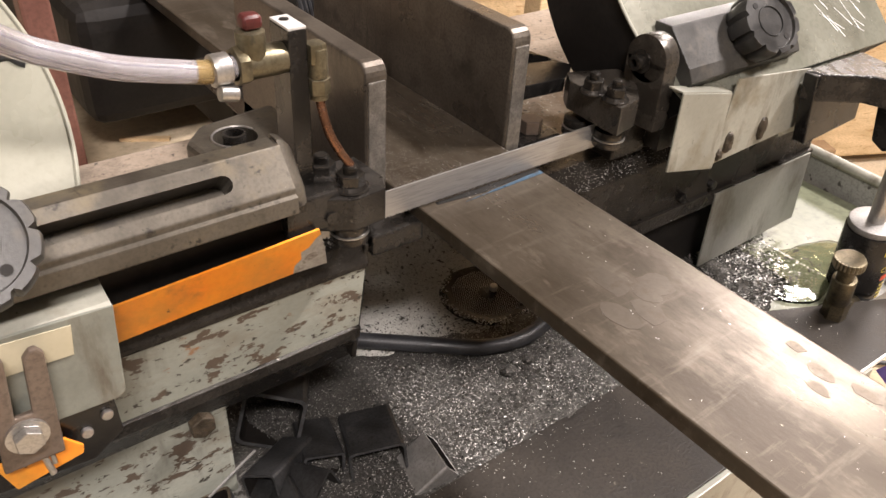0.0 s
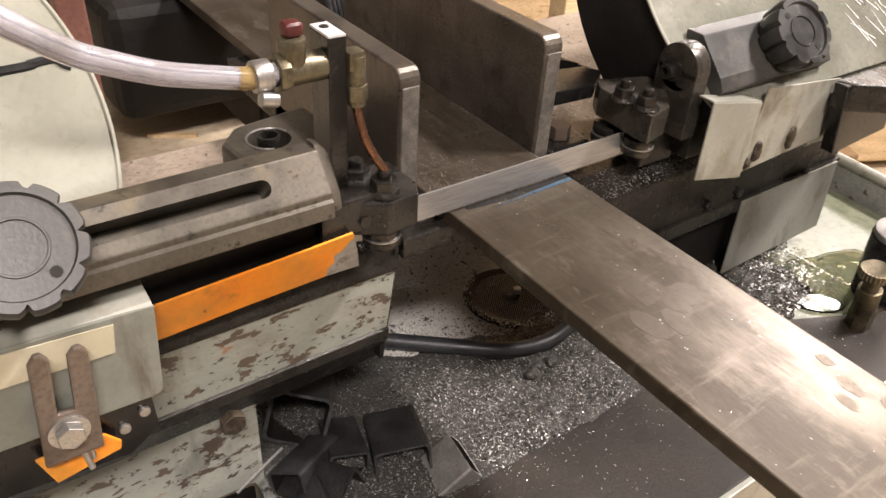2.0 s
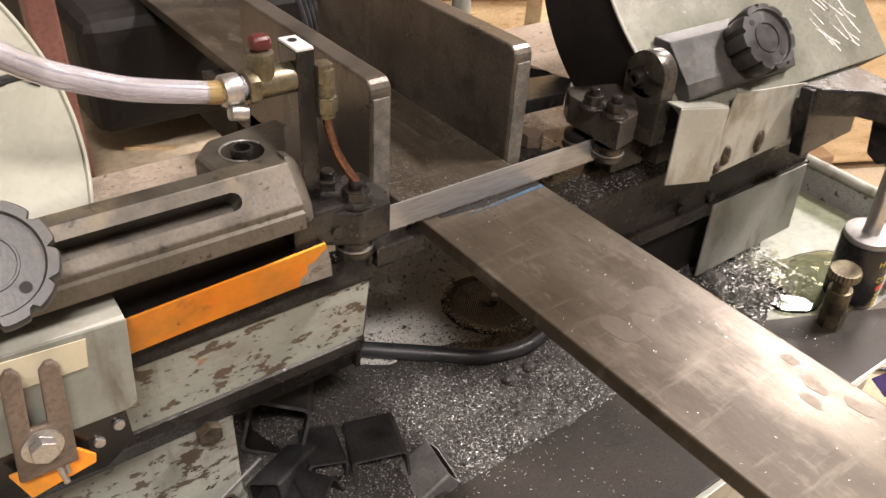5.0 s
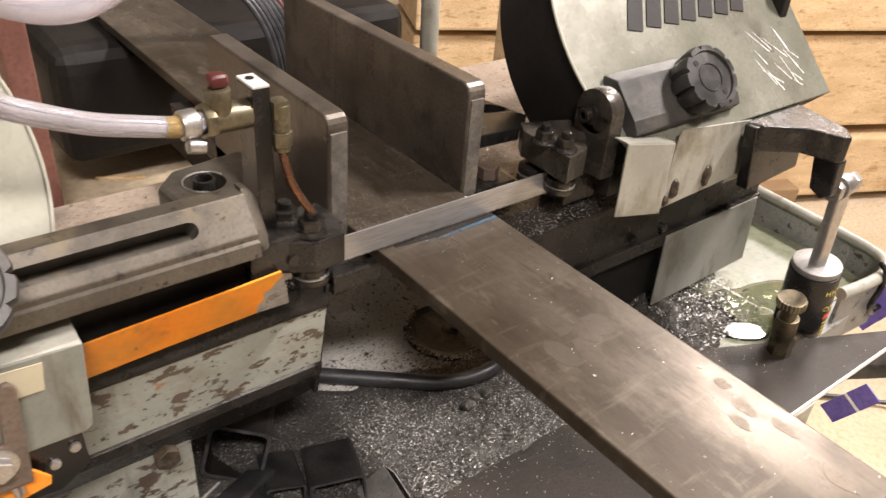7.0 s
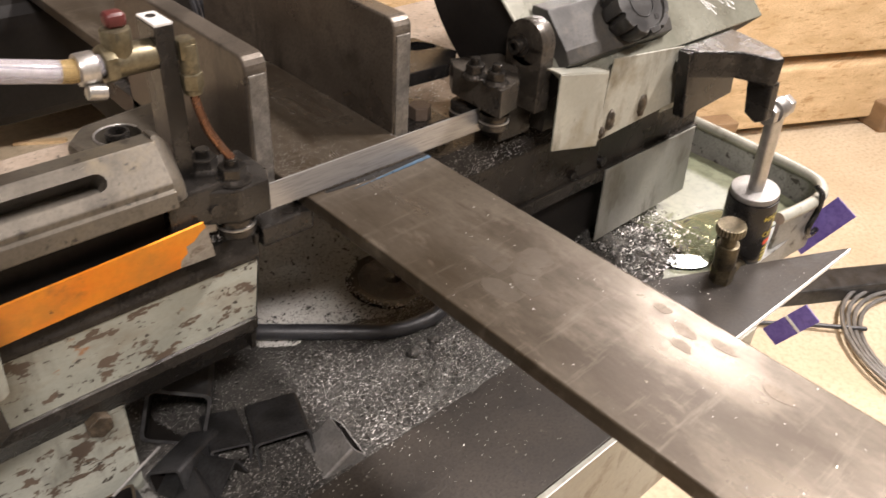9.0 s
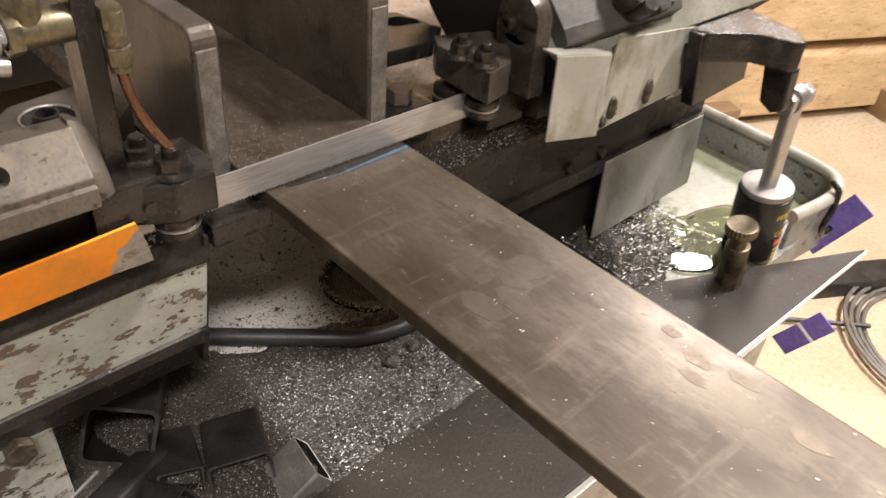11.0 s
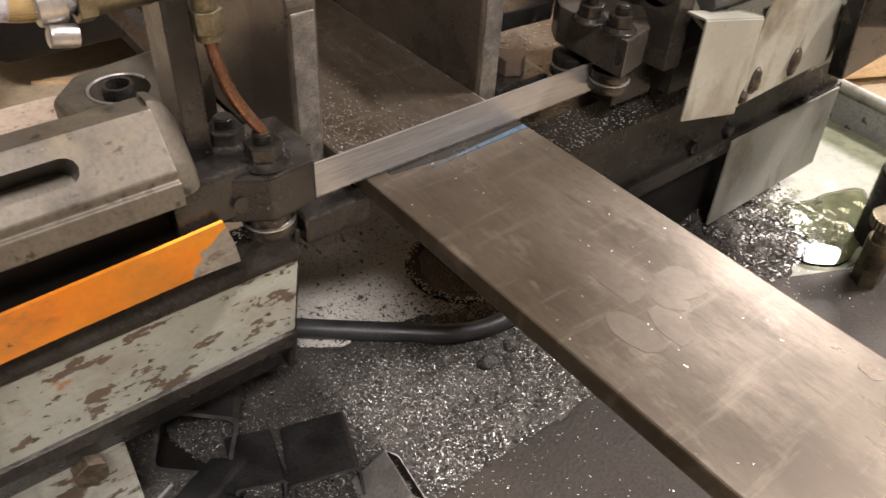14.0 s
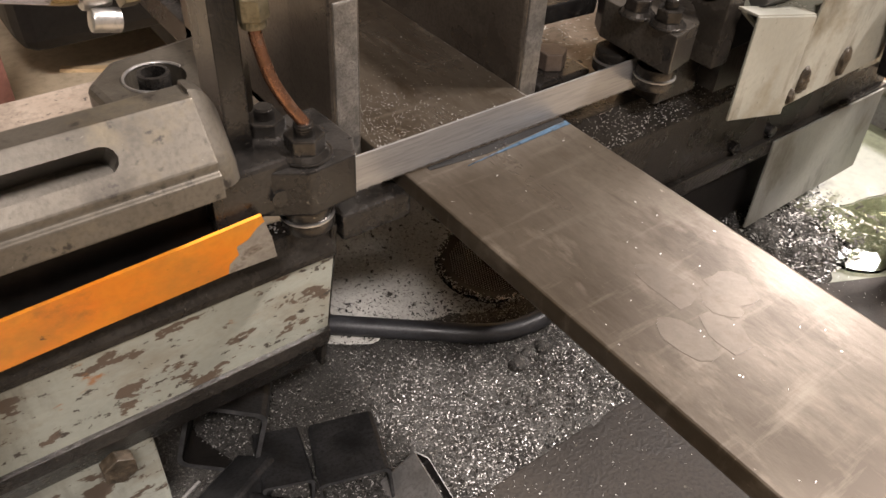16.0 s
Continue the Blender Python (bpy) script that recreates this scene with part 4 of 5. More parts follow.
def bed_spot():
    while True:
        x, y = rs.uniform(-0.12, 0.26), rs.uniform(-0.0695, 0.11)
        d = 0.55 + 0.5 * noise.noise(Vector((x * 20, y * 20, 3))) - 2.5 * max(0, y - 0.045 - 0.06 * min(1.0, max(0.0, (0.02 - x) / 0.05))) * 10 - (0.2 if x < 0.02 and y > 0.02 else 0)
        if rs.random() < max(0.06, d):
            return x, y, TZ + max(0.0, swarf_h(x, y) + 0.0008) + 0.0003


hb_ = bmesh.new()
nx, ny = 120, 72
grid = [[hb_.verts.new((-0.14 + 0.48 * i / nx, -0.0745 + 0.1945 * j / ny, TZ + 0.0008 + swarf_h(-0.14 + 0.48 * i / nx, -0.0745 + 0.1945 * j / ny))) for j in range(ny + 1)] for i in range(nx + 1)]
for i in range(nx):
    for j in range(ny):
        hb_.faces.new((grid[i][j], grid[i + 1][j], grid[i + 1][j + 1], grid[i][j + 1]))
sw = part("swarf_bed", hb_, M_CHIPBED, None, "", True)
tagged(sw, "thin bed of dark oily steel swarf on the tray", "metal chips", "", "stuff")
chip_field("bright_chips", 7600, bed_spot, 0.00052, M_CHIP, "scattered bright steel chips")
chip_field("dark_chips", 12000, bed_spot, 0.0009, M_CHIPDARK, "scattered oily dark steel chips")
chip_field("sheet_chips", 650, lambda: (rs.uniform(-0.2, 0.5), max(-0.167, -0.071 - rs.expovariate(38)), TZ + 0.0052), 0.00045, M_CHIP, "a few bright chips on the black sheet")
chip_field("bed_chips", 420, lambda: (rs.uniform(-0.1, -0.04), rs.uniform(0.012, 0.045), 0.7868), 0.0007, M_CHIP, "bright chips on the bed edge")
chip_field("table_chips", 900, lambda: (rs.uniform(0.12, 0.4), rs.uniform(0.05, 0.2), 0.7857), 0.0009, M_CHIP, "chips on the vise table")
def rail_spot():
    u = rs.random()
    return rs.uniform(0.114, 0.30), 0.0002 + 0.012 * u, 0.7656 + 0.0195 * u


chip_field("rail_chips", 900, rail_spot, 0.0006, M_CHIP, "wet chips stuck on the front rail")
chip_field("plate_chips", 70, lambda: (rs.uniform(0.003, 0.098), -rs.random() ** 1.3 * 0.42, PZ + 0.0002), 0.00045, M_CHIP, "tiny bright chips on the plate")
# Pale flecks, densest by the left jaw, stand in for the lit patch.
def lit_patch_spot():
    return 0.0015 + min(0.098, rs.expovariate(30)), 0.012 + min(0.2, rs.expovariate(14)), PZ + 0.0003


chip_field("lit_patch_flecks", 1500, lit_patch_spot, 0.0003, M_CHIP, "pale flecks standing in for the lit patch between the vise jaws")
chip_field("wet_chips", 1100, lambda: (0.372 + clip(rs.gauss(0, 0.04), 0.06), -0.022 + clip(rs.gauss(0, 0.028), 0.055), WZ + 0.0095), 0.0012, M_CHIP, "wet bright chips in the coolant", 1.2)


def rim_spot():
    a, r = rs.uniform(1.9, 6.0), rs.gauss(0.0435, 0.0022)
    return 0.143 + r * math.cos(a), 0.087 + r * math.sin(a), TZ + 0.0028


def heap_spot():
    u, w = clip(rs.gauss(0, 0.045), 0.09), clip(rs.gauss(0, 0.03), 0.05)
    return 0.355 + u, -0.02 + w, WZ + 0.007 + 0.008 * rs.random()


chip_field("drain_chips", 420, rim_spot, 0.0008, M_CHIP, "chips caked round the drain strainer")
chip_field("heap_chips", 1500, heap_spot, 0.0016, M_CHIPDARK, "wet dark chips in the coolant", 1.2)
chip_field("cove_chips", 1500, lambda: (rs.uniform(-0.06, 0.12), 0.035 + rs.expovariate(45), TZ + 0.0007), 0.0009, M_CHIPDARK, "dark chips on the pale tray")


def curl(c, s):
    """A heap of curled swarf at c."""
    bm = bmesh.new()
    for i in range(90):
        o = Vector((c[0] + rs.gauss(0, s), c[1] + rs.gauss(0, s * 0.5), c[2] + rs.uniform(0, 0.006)))
        a0, r, k = rs.uniform(0, 6.28), rs.uniform(0.0015, 0.004), rs.uniform(1.5, 4)
        ax = Vector((rs.uniform(-1, 1), rs.uniform(-1, 1), rs.uniform(-0.3, 1))).normalized()
        e = ax.orthogonal().normalized()
        g = ax.cross(e)
        prev = None
        for t in range(8):
            a = a0 + k * t / 7
            p = o + r * (math.cos(a) * e + math.sin(a) * g) + ax * (0.0006 * t)
            pair = (bm.verts.new(p), bm.verts.new(p + ax * 0.0005))
            if prev:
                bm.faces.new((prev[0], prev[1], pair[1], pair[0]))
            prev = pair
    return bm


tagged(part("curled_swarf", curl((0.07, 0.145, TZ + 0.001), 0.02), M_CHIP), "heap of curled bright swarf under the blade", "metal chips", "", "stuff")

# heap of wet swarf and puddle beside the skirt
hb2 = bmesh.new()
g2d = [[hb2.verts.new((0.312 + 0.20 * i / 40, -0.09 + 0.12 * j / 30, WZ - 0.002 + 0.013 * math.exp(-((i / 40 - 0.15) / 0.3) ** 4 - ((j / 30 - 0.6) / 0.42) ** 4)
                       * (1 + 0.7 * noise.noise(Vector((i * 0.33, j * 0.33, 2)))))) for j in range(31)] for i in range(41)]
for i in range(40):
    for j in range(30):
        hb2.faces.new((g2d[i][j], g2d[i + 1][j], g2d[i + 1][j + 1], g2d[i][j + 1]))
M_WETCHIP = surf("wet_swarf", (0.05, 0.048, 0.044), (0.13, 0.125, 0.115), 90, (0.05, 0.3), 0.5, 1.0, 700, [((0.6, 0.58, 0.55), 420, 0.62, 0.1, 0.6, 0.03)])
tagged(part("wet_swarf", hb2, M_WETCHIP, None, "", True), "wet dark swarf heap in the coolant", "metal chips", "", "stuff")
pud = []
for i in range(40):
    a = 2 * math.pi * i / 40
    r = 1 + 0.1 * math.sin(3 * a + 1) + 0.07 * math.sin(5 * a) + 0.04 * math.sin(9 * a)
    pud.append((0.43 + 0.07 * r * math.cos(a), -0.058 + 0.036 * r * math.sin(a)))
tagged(part("coolant_puddle", prism(pud, WZ + 0.0008, WZ + 0.0035, "z", 0), M_WATER), "shiny shallow puddle of coolant in the tray", "coolant", "", "stuff")

for px, py, s in ((0.114, -0.004, 0.007), (0.090, -0.006, 0.008), (0.101, -0.001, 0.005)):
    bm = bmesh.new()
    bmesh.ops.create_icosphere(bm, subdivisions=2, radius=1, matrix=Matrix.Translation((px, py, TZ + 0.004)) @ Matrix.Diagonal((s, s * 0.8, s * 0.55, 1)))
    for v in bm.verts:
        v.co += 0.0015 * noise.noise_vector(v.co * 200)
    tagged(part("swarf_clump", bm, M_CHIPBED, None, "", True), "small pale clump of caked swarf", "debris", "swarf clumps")


# ---------- off-cut tubes ----------
def offcut(x, y, z, w, h, ln, axis, roll, wall=0.0018, end=None, label="short off-cut of square steel tube, cut end bright"):
    end = end or M_TUBEEND
    q = Vector(axis).normalized().to_track_quat("Z", "Y").to_matrix().to_4x4()
    m = Matrix.Translation((x, y, z)) @ q @ pose(0, 0, -ln, 0, 0, roll)
    t = thing("tube_offcut", (x, y, z), label, "steel off-cut", "tube off-cuts")
    bm = bmesh.new()

    def ring(hw, hh, zz):
        pts = []
        c = min(hw, hh) * 0.22
        for sx, sy in ((1, 1), (-1, 1), (-1, -1), (1, -1)):
            for k in range(3):
                a = {(1, 1): 0, (-1, 1): 1, (-1, -1): 2, (1, -1): 3}[(sx, sy)] * math.pi / 2 + k * math.pi / 4
                pts.append(bm.verts.new((sx * (hw - c) + c * math.cos(a), sy * (hh - c) + c * math.sin(a), zz)))
        return pts
    o0, o1, i1, i0 = ring(w / 2, h / 2, 0), ring(w / 2, h / 2, ln), ring(w / 2 - wall, h / 2 - wall, ln), ring(w / 2 - wall, h / 2 - wall, 0)
    loops = [o0, o1, i1, i0]
    for q, (a, b) in enumerate(zip(loops, loops[1:] + loops[:1])):
        for k in range(12):
            fc = bm.faces.new((a[k], a[(k + 1) % 12], b[(k + 1) % 12], b[k]))
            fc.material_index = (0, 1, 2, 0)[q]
    bmesh.ops.transform(bm, matrix=m, verts=bm.verts)
    rim = bm.copy()
    bmesh.ops.delete(rim, geom=[fc for fc in rim.faces if fc.material_index != 1], context="FACES")
    for fc in rim.faces:
        fc.material_index = 0
    bmesh.ops.delete(bm, geom=[fc for fc in bm.faces if fc.material_index == 1], context="FACES_ONLY")
    # Inner faces are near-black: the shade inside the tube is painted on.
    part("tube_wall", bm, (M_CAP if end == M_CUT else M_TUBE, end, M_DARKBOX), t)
    part("cut_end", rim, end, t, "sawn end of the tube")
    return t


offcut(-0.013, -0.0505, 0.6255, 0.037, 0.018, 0.03, (0.74, -0.1, 0.56), 0, 0.0016, M_CUT)
offcut(-0.055, -0.034, 0.6245, 0.041, 0.027, 0.055, (-0.33, -0.85, 0.26), 4)
offcut(-0.086, -0.011, 0.6215, 0.029, 0.017, 0.05, (-0.25, -0.85, 0.24), -6)
offcut(-0.104, 0.034, 0.636, 0.046, 0.042, 0.06, (-0.42, -0.75, 0.3), -14, 0.0026)
offcut(-0.098, -0.034, 0.619, 0.034, 0.024, 0.05, (0.45, -0.8, 0.22), 18)
offcut(-0.132, -0.006, 0.622, 0.028, 0.024, 0.05, (-0.75, -0.45, 0.2), 24)
offcut(-0.128, -0.045, 0.619, 0.032, 0.02, 0.055, (-0.2, -0.9, 0.2), 38)
offcut(-0.170, -0.012, 0.636, 0.03, 0.03, 0.036, (-0.2, 0.2, 0.9), 30, 0.002, M_GREASE, "rusty short off-cut of square steel tube")
sl = thing("scrap_sliver", (-0.13, 0.02, 0.64), "thin bright steel sliver on the off-cut heap", "scrap")
part("sliver", box(-0.022, 0.022, -0.0008, 0.0008, -0.0006, 0.0006, 0, 1, pose(-0.146, 0.006, 0.6375, 0, -4, 22)), M_CAP, sl)

# ---------- coolant line ----------
cv = thing("coolant_valve", (-0.1, 0.012, 0.92), "brass coolant valve with red lever, clamp and copper pipe", "coolant valve")
VZ, VY = 0.9155, 0.012
part("valve_body", join(cyl((-0.112, VY, VZ), (-0.085, VY, VZ), 0.0082, n=28, bev=0.001), cyl((-0.112, VY, VZ), (-0.106, VY, VZ), 0.0105, n=6, bev=0.0008), cyl((-0.102, VY, VZ), (-0.102, VY, VZ + 0.017), 0.0075, n=20, bev=0.001)), M_BRASS, cv, "dull brass body", True)
part("lever", join(box(-0.1062, -0.0955, VY - 0.003, VY + 0.0065, VZ + 0.0168, VZ + 0.0248, 0.0034, 3)), M_RED, cv, "red plastic lever", True)
part("hose_clamp", join(cyl((-0.124, VY, VZ), (-0.115, VY, VZ), 0.0082, n=30, bev=0.0006), cyl((-0.123, VY - 0.006, VZ - 0.0095), (-0.114, VY - 0.006, VZ - 0.0115), 0.004, n=16, bev=0.0006)), M_STEEL, cv, "bright screw hose clamp", True)
part("elbow", join(box(-0.0745, -0.0645, 0.002, 0.012, VZ - 0.004, VZ + 0.007, 0.002), cyl((-0.0685, 0.006, VZ + 0.004), (-0.0685, 0.006, VZ - 0.012), 0.0052, n=20, bev=0.0008)), M_BRASS, cv, "dull brass elbow", True)
part("compression_nut", join(hexnut((-0.0685, 0.006, VZ - 0.021), (0, 0, 1), 0.0064, 0.009), cyl((-0.0685, 0.006, VZ - 0.024), (-0.0685, 0.006, VZ - 0.020), 0.005, n=20)), M_BRASS, cv)
part("copper_pipe", tube([(-0.0685, 0.006, 0.893), (-0.0683, 0.004, 0.885), (-0.0660, 0.001, 0.872), (-0.0615, -0.002, 0.861), (-0.0563, -0.0045, 0.852)], 0.0026, 14, 8), M_COPPER, cv, "thin bent copper pipe", True)
HP = [(-0.112, VY, VZ), (-0.125, 0.012, 0.9155), (-0.141, 0.012, 0.919), (-0.169, 0.008, 0.928), (-0.194, 0.002, 0.9405), (-0.206, 0.001, 0.947), (-0.222, -0.008, 0.961), (-0.237, -0.015, 0.976), (-0.26, -0.03, 1.01), (-0.28, -0.04, 1.08)]
ch = thing("coolant_hose", (-0.2, 0.0, 0.95), "clear vinyl coolant hose drooping to the valve", "hose")
part("hose_wall", tube(HP, 0.0057, 20, 10), M_HOSE, ch, "", True)
# White core stands in for the hose's bright highlights.
part("highlight_core", tube(HP, 0.0022, 14, 10), M_WHITE, ch, "white core painted for the highlights of the hose", True)
# Thin grey tubes paint the shading lines of the clear wall.
for dy, dz, rr in ((-0.0036, 0.003, 0.0005), (-0.0046, -0.0012, 0.0007), (-0.002, -0.0043, 0.0005)):
    part("shading_streak", tube([(x, y + dy, z + dz) for x, y, z in HP], rr, 6, 10), M_STREAK, ch, "grey streak painted as a shading line along the hose", True)
part("stained_end", tube([(-0.1245, 0.012, 0.9155), (-0.128, 0.012, 0.9158), (-0.132, 0.012, 0.9166)], 0.0060, 18, 6, lambda u: 0.0061 - 0.0003 * u), M_AMBER, ch, "amber stain at the end of the hose", True)
part("hose_loop", tube([(-0.27, -0.02, 1.09), (-0.235, -0.04, 1.028), (-0.205, -0.05, 1.006), (-0.175, -0.05, 1.002), (-0.145, -0.04, 1.022), (-0.125, -0.02, 1.08)], 0.0062, 16, 8), M_HOSE, ch, "upper loop of the clear hose", True)

# ---------- blade cover on the left ----------
bc = thing("blade_cover", (-0.25, -0.03, 0.75), "grey-green bent sheet blade cover with a yellowed label", "blade cover")
part("cover_face", prism([(-0.42, 0.842), (-0.200, 0.832), (-0.2035, 0.779), (-0.2075, 0.776), (-0.42, 0.782)], -0.031, -0.029, "y", 0.0006), M_HOOD, bc)
part("cover_top", prism([(-0.031, 0.8315), (-0.0285, 0.8335), (-0.012, 0.8362), (-0.012, 0.834), (-0.024, 0.8315)], -0.42, -0.2005, "x", 0.0004, 2), M_SHEET, bc, "worn bright top fold")
part("paper_label", prism([(-0.30, 0.8355), (-0.2195, 0.8295), (-0.2215, 0.813), (-0.30, 0.816)], -0.0318, -0.0312, "y", 0), M_LABEL, bc, "blank yellowed sticker")
fk = thing("fork_strap", (-0.25, -0.035, 0.76), "brown steel fork strap held by a zinc hexagon bolt", "strap")
part("strap", prism([(-0.2645, 0.764), (-0.2375, 0.764), (-0.2335, 0.825), (-0.236, 0.829), (-0.239, 0.829), (-0.2425, 0.825), (-0.2455, 0.794), (-0.253, 0.794), (-0.2495, 0.827), (-0.252, 0.8315), (-0.255, 0.8315), (-0.2585, 0.827)], -0.039, -0.035, "y", 0.0012), M_FORK, fk)
part("washer", cyl((-0.2505, -0.039, 0.783), (-0.2505, -0.0405, 0.783), 0.0095, n=28), M_STEEL, fk)
part("bolt_head", hexnut((-0.2505, -0.0405, 0.783), (0, -1, 0), 0.0068, 0.005), M_STEEL, fk, "bright zinc hexagon bolt head")
part("split_pin", join(cyl((-0.247, -0.037, 0.765), (-0.2455, -0.04, 0.754), 0.0016, n=10), cyl((-0.2435, -0.037, 0.765), (-0.2435, -0.039, 0.759), 0.0012, n=10)), M_STEEL, fk)
og = thing("blade_guard", (-0.14, 0.0, 0.785), "orange painted blade guard strip, scraped bare at its end", "blade guard")


def guard_poly(pts):
    bm = bmesh.new()
    fr = [bm.verts.new((x, -0.002 - 0.30 * s, 0.7785 + 1.06 * s)) for x, s in pts]
    bk = [bm.verts.new((x, -0.0005 - 0.30 * s, 0.7788 + 1.06 * s)) for x, s in pts]
    bm.faces.new(fr)
    bm.faces.new(bk)
    for i in range(len(fr)):
        j = (i + 1) % len(fr)
        bm.faces.new((fr[i], fr[j], bk[j], bk[i]))
    return bm


part("orange_strip", guard_poly([(-0.30, 0.0), (-0.2, 0.0085), (-0.15, 0.0115), (-0.097, 0.0135), (-0.0965, 0.0195), (-0.0925, 0.0235), (-0.0935, 0.029), (-0.0885, 0.031), (-0.0845, 0.0365), (-0.0815, 0.0385), (-0.083, 0.0425), (-0.112, 0.0405), (-0.15, 0.0385), (-0.2, 0.036), (-0.30, 0.030)]), M_ORANGE, og)
part("bare_tip", guard_poly([(-0.097, 0.0135), (-0.0745, 0.0125), (-0.0775, 0.026), (-0.0815, 0.0385), (-0.0845, 0.0365), (-0.0885, 0.031), (-0.0935, 0.029), (-0.0925, 0.0235), (-0.0965, 0.0195)]), M_BARE, og, "bare scraped metal tip")
part("clip_plate", prism([(-0.31, 0.784), (-0.2095, 0.779), (-0.2085, 0.750), (-0.225, 0.738), (-0.31, 0.745)], -0.027, -0.024, "y", 0.0006), M_BLACK, og, "black clip plate with two screws")
for sx, sz in ((-0.2255, 0.759), (-0.2145, 0.7655)):
    part("clip_screw", cyl((sx, -0.0265, sz), (sx, -0.0295, sz), 0.003, n=14, bev=0.0008), M_STEEL, og)
part("orange_tab", prism([(-0.268, 0.766), (-0.236, 0.766), (-0.229, 0.757), (-0.230, 0.752), (-0.262, 0.746)], -0.0335, -0.0315, "y", 0.0006), M_ORANGE, og, "orange lower tab")

# ---------- behind the saw ----------
# Dark box added for the shaded area under and behind the plate.
dk = thing("dark_stand_in", (0.1, 0.6, 0.5), "dark box standing in for the shaded area under the long steel plate", "cabinet")
part("stand_in_body", box(-0.078, 0.40, 0.53, 1.1, 0.645, 0.788, 0.03, 4), M_DARKBOX, dk)
part("stand_in_foot", box(0.12, 0.38, 0.6, 1.0, 0.0, 0.665, 0.01, 2), M_DARKBOX, dk)
lg = thing("steel_post", (-0.09, 0.5, 0.0), "red oxide painted steel post", "post")
part("post_body", box(-0.128, -0.100, 0.485, 0.515, 0.0, 1.3, 0.003, 2), M_REDIRON, lg)
sh = thing("dusty_shelf", (-0.05, 0.5, 0.0), "dusty tan ledge behind the bed", "shelf")
part("shelf_board", box(-0.6, 0.08, 0.215, 1.3, 0.57, 0.60, 0.003), M_FLOOR, sh)
part("leg", box(-0.55, -0.5, 0.3, 0.35, 0.0, 0.57, 0.003), M_WOODDARK, sh)
bt_ = thing("scrap_strip", (-0.012, 0.575, 0.6), "thin pale offcut strip on dusty ledge", "scrap")
part("strip", box(-0.03, 0.03, -0.004, 0.004, -0.002, 0.002, 0, 2, pose(-0.012, 0.575, 0.602, 0, 0, -30)), M_WOOD, bt_)
cw = thing("copper_wire_bundle", (0.16, 0.42, 0.77), "bundle of dark and copper wires behind the vise", "wire")
for i in range(12):
    x = 0.128 + i * 0.0058
    part("wire", tube([(x + 0.008, 0.41, 0.70), (x + 0.006, 0.41 + 0.002 * i, 0.765), (x - 0.004, 0.42, 0.82), (x - 0.03, 0.44, 0.86), (x - 0.10, 0.46, 0.89)], 0.0032, 8, 5), M_COPPER if i in (8, 10, 11) else (M_RED if i == 6 else M_RUBBER), cw)
cp = thing("white_pipe", (0.385, 0.46, 0.74), "pale upright pipe behind the jaw", "pipe")
part("pipe", cyl((0.398, 0.46, 0.0), (0.380, 0.46, 1.0), 0.0125, n=20), M_SHEET, cp, "", True)
pst = thing("pine_post", (0.70, 0.62, 0.0), "pine post standing behind the saw", "timber")
part("post_body", box(0.67, 0.735, 0.60, 0.64, 0.0, 1.3, 0.003), M_WOOD, pst)
# stacked timber on the right
pal = thing("timber_stack", (2.3, 0.7, 0.0), "stack of warm pine beams on blocks against the wall", "timber stack")
face = pose(2.1, 0.5, 0, 0, 0, -25)
zz = 0.03
for i, hgt in enumerate((0.19, 0.27, 0.25, 0.25, 0.25, 0.25)):
    part("beam", box(-1.4, 1.4, 0.02 * (i % 2), 0.30, zz, zz + hgt - 0.004, 0.008, 2, face), M_WOOD, pal)
    zz += hgt + (0.028 if i == 0 else 0.014)
for bx in (-1.1, -0.35, 0.5, 1.2):
    part("block", box(bx - 0.2, bx + 0.1, -0.06, 0.25, 0.0, 0.09, 0.006, 2, face), M_WOODDARK, pal)
cab = thing("cable_coil", (1.35, 0.0, 0.0), "loose coil of grey cable on the floor", "cable")
part("coil", join(*[tube([(1.41 + (0.20 + 0.014 * k) * math.cos(a), -0.27 + (0.22 + 0.014 * k) * math.sin(a), 0.008 + 0.005 * k) for a in [i * 0.35 for i in range(19)]], 0.0048, 8, 2) for k in range(4)]), M_CAP, cab, "", True)
part("cable_tail", tube([(0.85, 0.30, 0.01), (1.05, 0.16, 0.01), (1.19, 0.054, 0.01), (1.315, -0.085, 0.02)], 0.005, 8, 6), M_RUBBER, cab, "", True)
bar = thing("floor_bar", (1.2, 0.15, 0.0), "dark flat bar lying on the floor", "steel bar")
part("bar_body", box(-0.5, 0.5, -0.035, 0.035, 0, 0.04, 0.004, 2, pose(1.683, -0.125, 0, 0, 0, -30)), M_TUBE, bar)
hk = thing("tray_hook", (0.55, -0.118, 0.66), "black wire hook hanging on the tray rim", "hook")
part("hook", tube([(0.56, -0.12, 0.664), (0.555, -0.13, 0.66), (0.553, -0.132, 0.642), (0.544, -0.132, 0.624), (0.555, -0.132, 0.609), (0.572, -0.132, 0.61)], 0.0032, 10, 8), M_BLACK, hk, "", True)
ps = thing("purple_strap", (0.5, -0.15, 0.62), "purple tape strap hanging in front of the tray", "strap")
part("strap", box(-0.0006, 0.0006, -0.014, 0.014, -0.055, 0.026, 0, 2, pose(0.582, -0.138, 0.622, 28, 0, 0)), M_PURPLE, ps)
part("strap_tail", box(-0.0006, 0.0006, -0.010, 0.010, -0.034, 0.024, 0, 2, pose(0.420, -0.190, 0.594, 30, 0, 0)), M_PURPLE, ps)
part("stripe", box(-0.0012, -0.0007, -0.010, 0.010, -0.003, 0.0, 0, 2, pose(0.420, -0.190, 0.594, 30, 0, 0)), M_WHITE, ps)


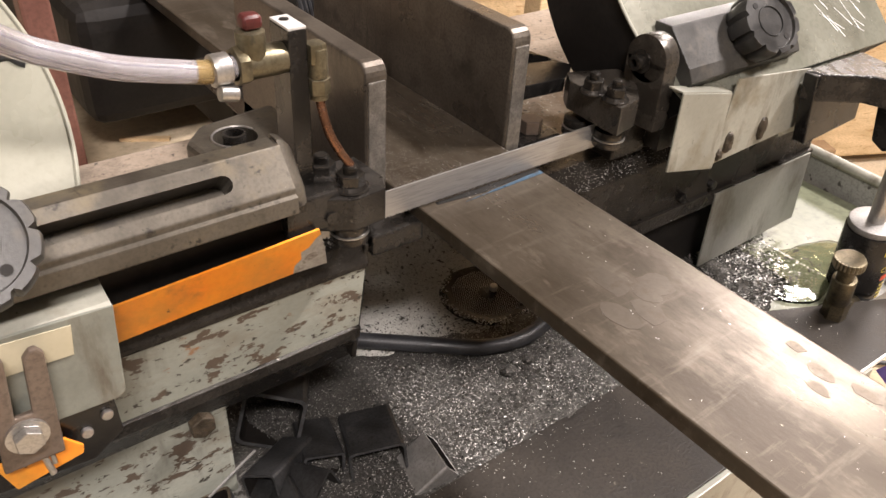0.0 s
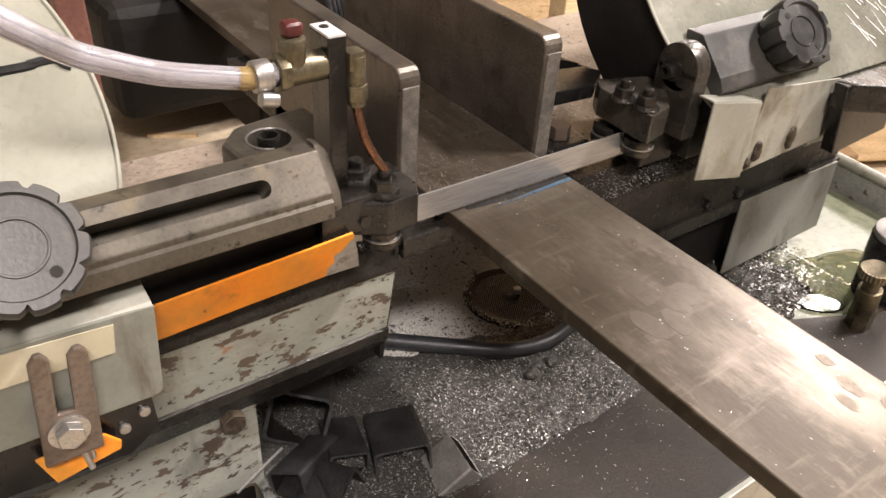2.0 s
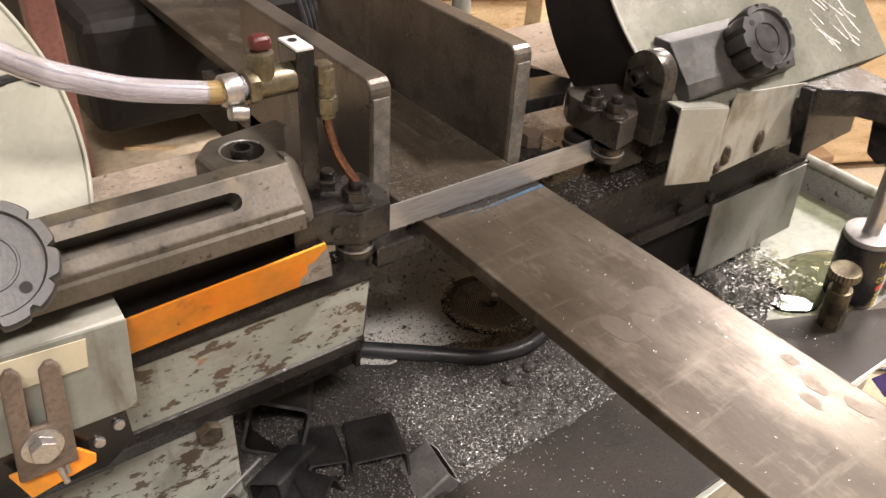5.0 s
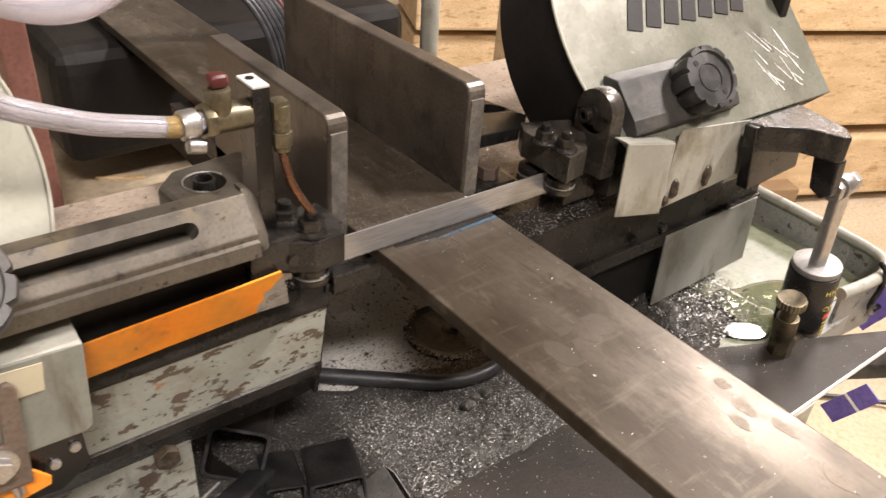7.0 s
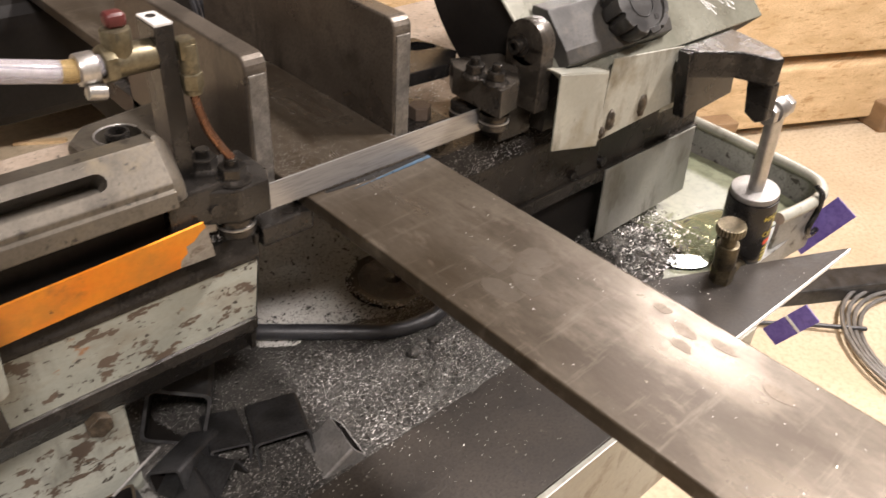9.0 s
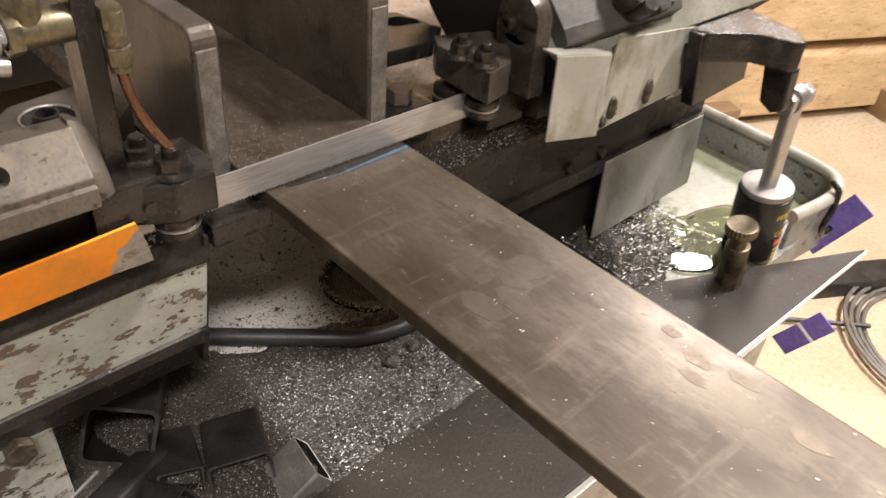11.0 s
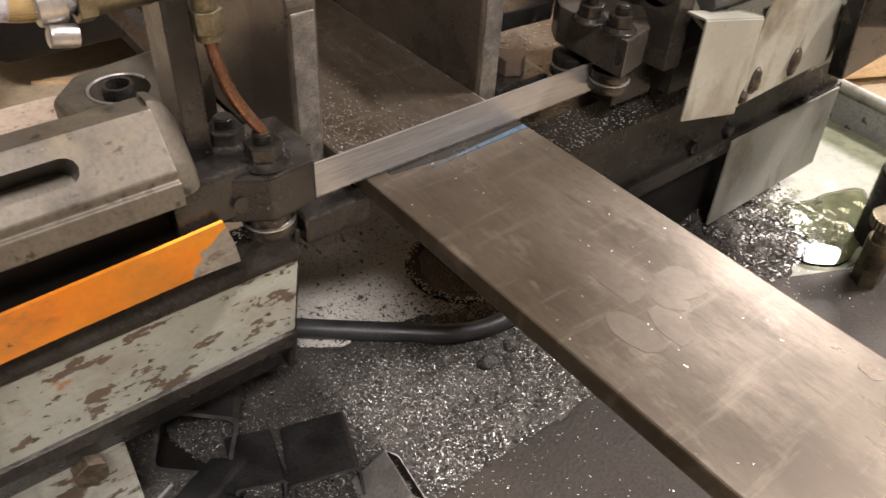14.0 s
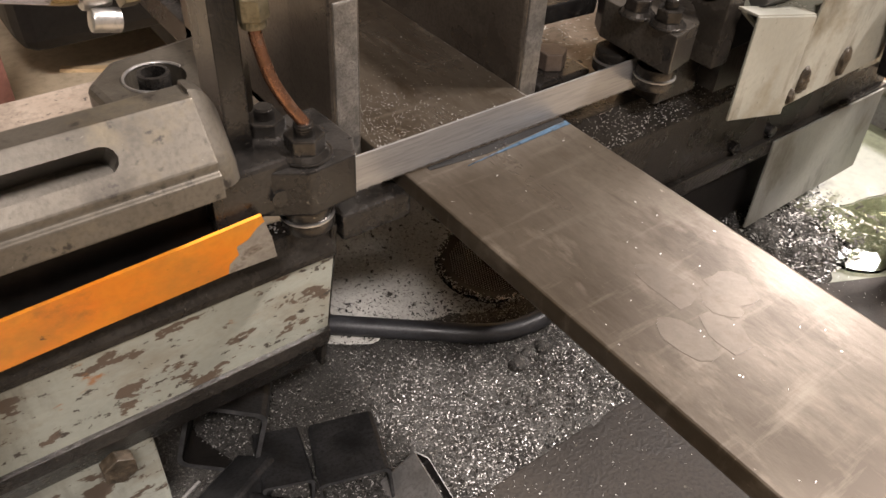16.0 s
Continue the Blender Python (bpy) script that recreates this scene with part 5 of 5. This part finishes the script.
# ---------- writing on the cylinder ----------
def cyl_text(body, size, h, turn, mat, name):
    cu = bpy.data.curves.new(name, "FONT")
    cu.body, cu.size, cu.align_x = body, size, "CENTER"
    cu.extrude = 0.0
    tmp = bpy.data.objects.new(name, cu)
    scene.collection.objects.link(tmp)
    bpy.context.view_layer.update()
    me = bpy.data.meshes.new_from_object(tmp.evaluated_get(bpy.context.evaluated_depsgraph_get()))
    scene.collection.objects.unlink(tmp)
    bpy.data.objects.remove(tmp)
    bm = bmesh.new()
    bm.from_mesh(me)
    bpy.data.meshes.remove(me)
    wrap_label(bm, h, turn)
    part(name, bm, mat, hc)


def wrap_label(bm, h, turn):
    zax = -D
    xax = Vector((0.55, -0.83, 0))
    xax = (xax - xax.dot(zax) * zax).normalized()
    yax = zax.cross(xax)
    R = 0.0249
    for v in bm.verts:
        a = v.co.x / R + turn
        v.co = B + D * h + zax * v.co.y + R * (math.cos(a) * xax + math.sin(a) * yax)


cyl_text("HYDRAULIC", 0.0085, 0.022, -0.12, M_YELLOW, "lettering")
cyl_text("FEED", 0.0085, 0.032, -0.12, M_YELLOW, "lettering")
cyl_text("CONTROL", 0.0085, 0.042, -0.12, M_YELLOW, "lettering")
for k in range(6):
    lb = bmesh.new()
    bmesh.ops.create_grid(lb, x_segments=14, y_segments=1, size=0.5)
    w, hgt = (0.034, 0.006) if k == 0 else (0.030, 0.0016)
    for v in lb.verts:
        v.co.x *= w
        v.co.y *= hgt
    wrap_label(lb, 0.050 + (0 if k == 0 else 0.004 + k * 0.005), -0.12)
    part("print_bar", lb, M_REDPRINT if k == 0 else M_YELLOW, hc)


# ---------- movement ----------
def motions():
    """The blade stands still until 12.2 s and then runs."""
    x, y, z = 0.045, 0.005, 0.8005
    rows = [(0.0, 0.0), (12.0, 0.0), (12.2, 0.0), (12.5, 0.012), (13.0, 0.052), (14.0, 0.162), (15.0, 0.272), (16.0, 0.382)]
    walk(blade, [(t, pose(x - 0.19 + s, y, z)) for t, s in rows])


motions()
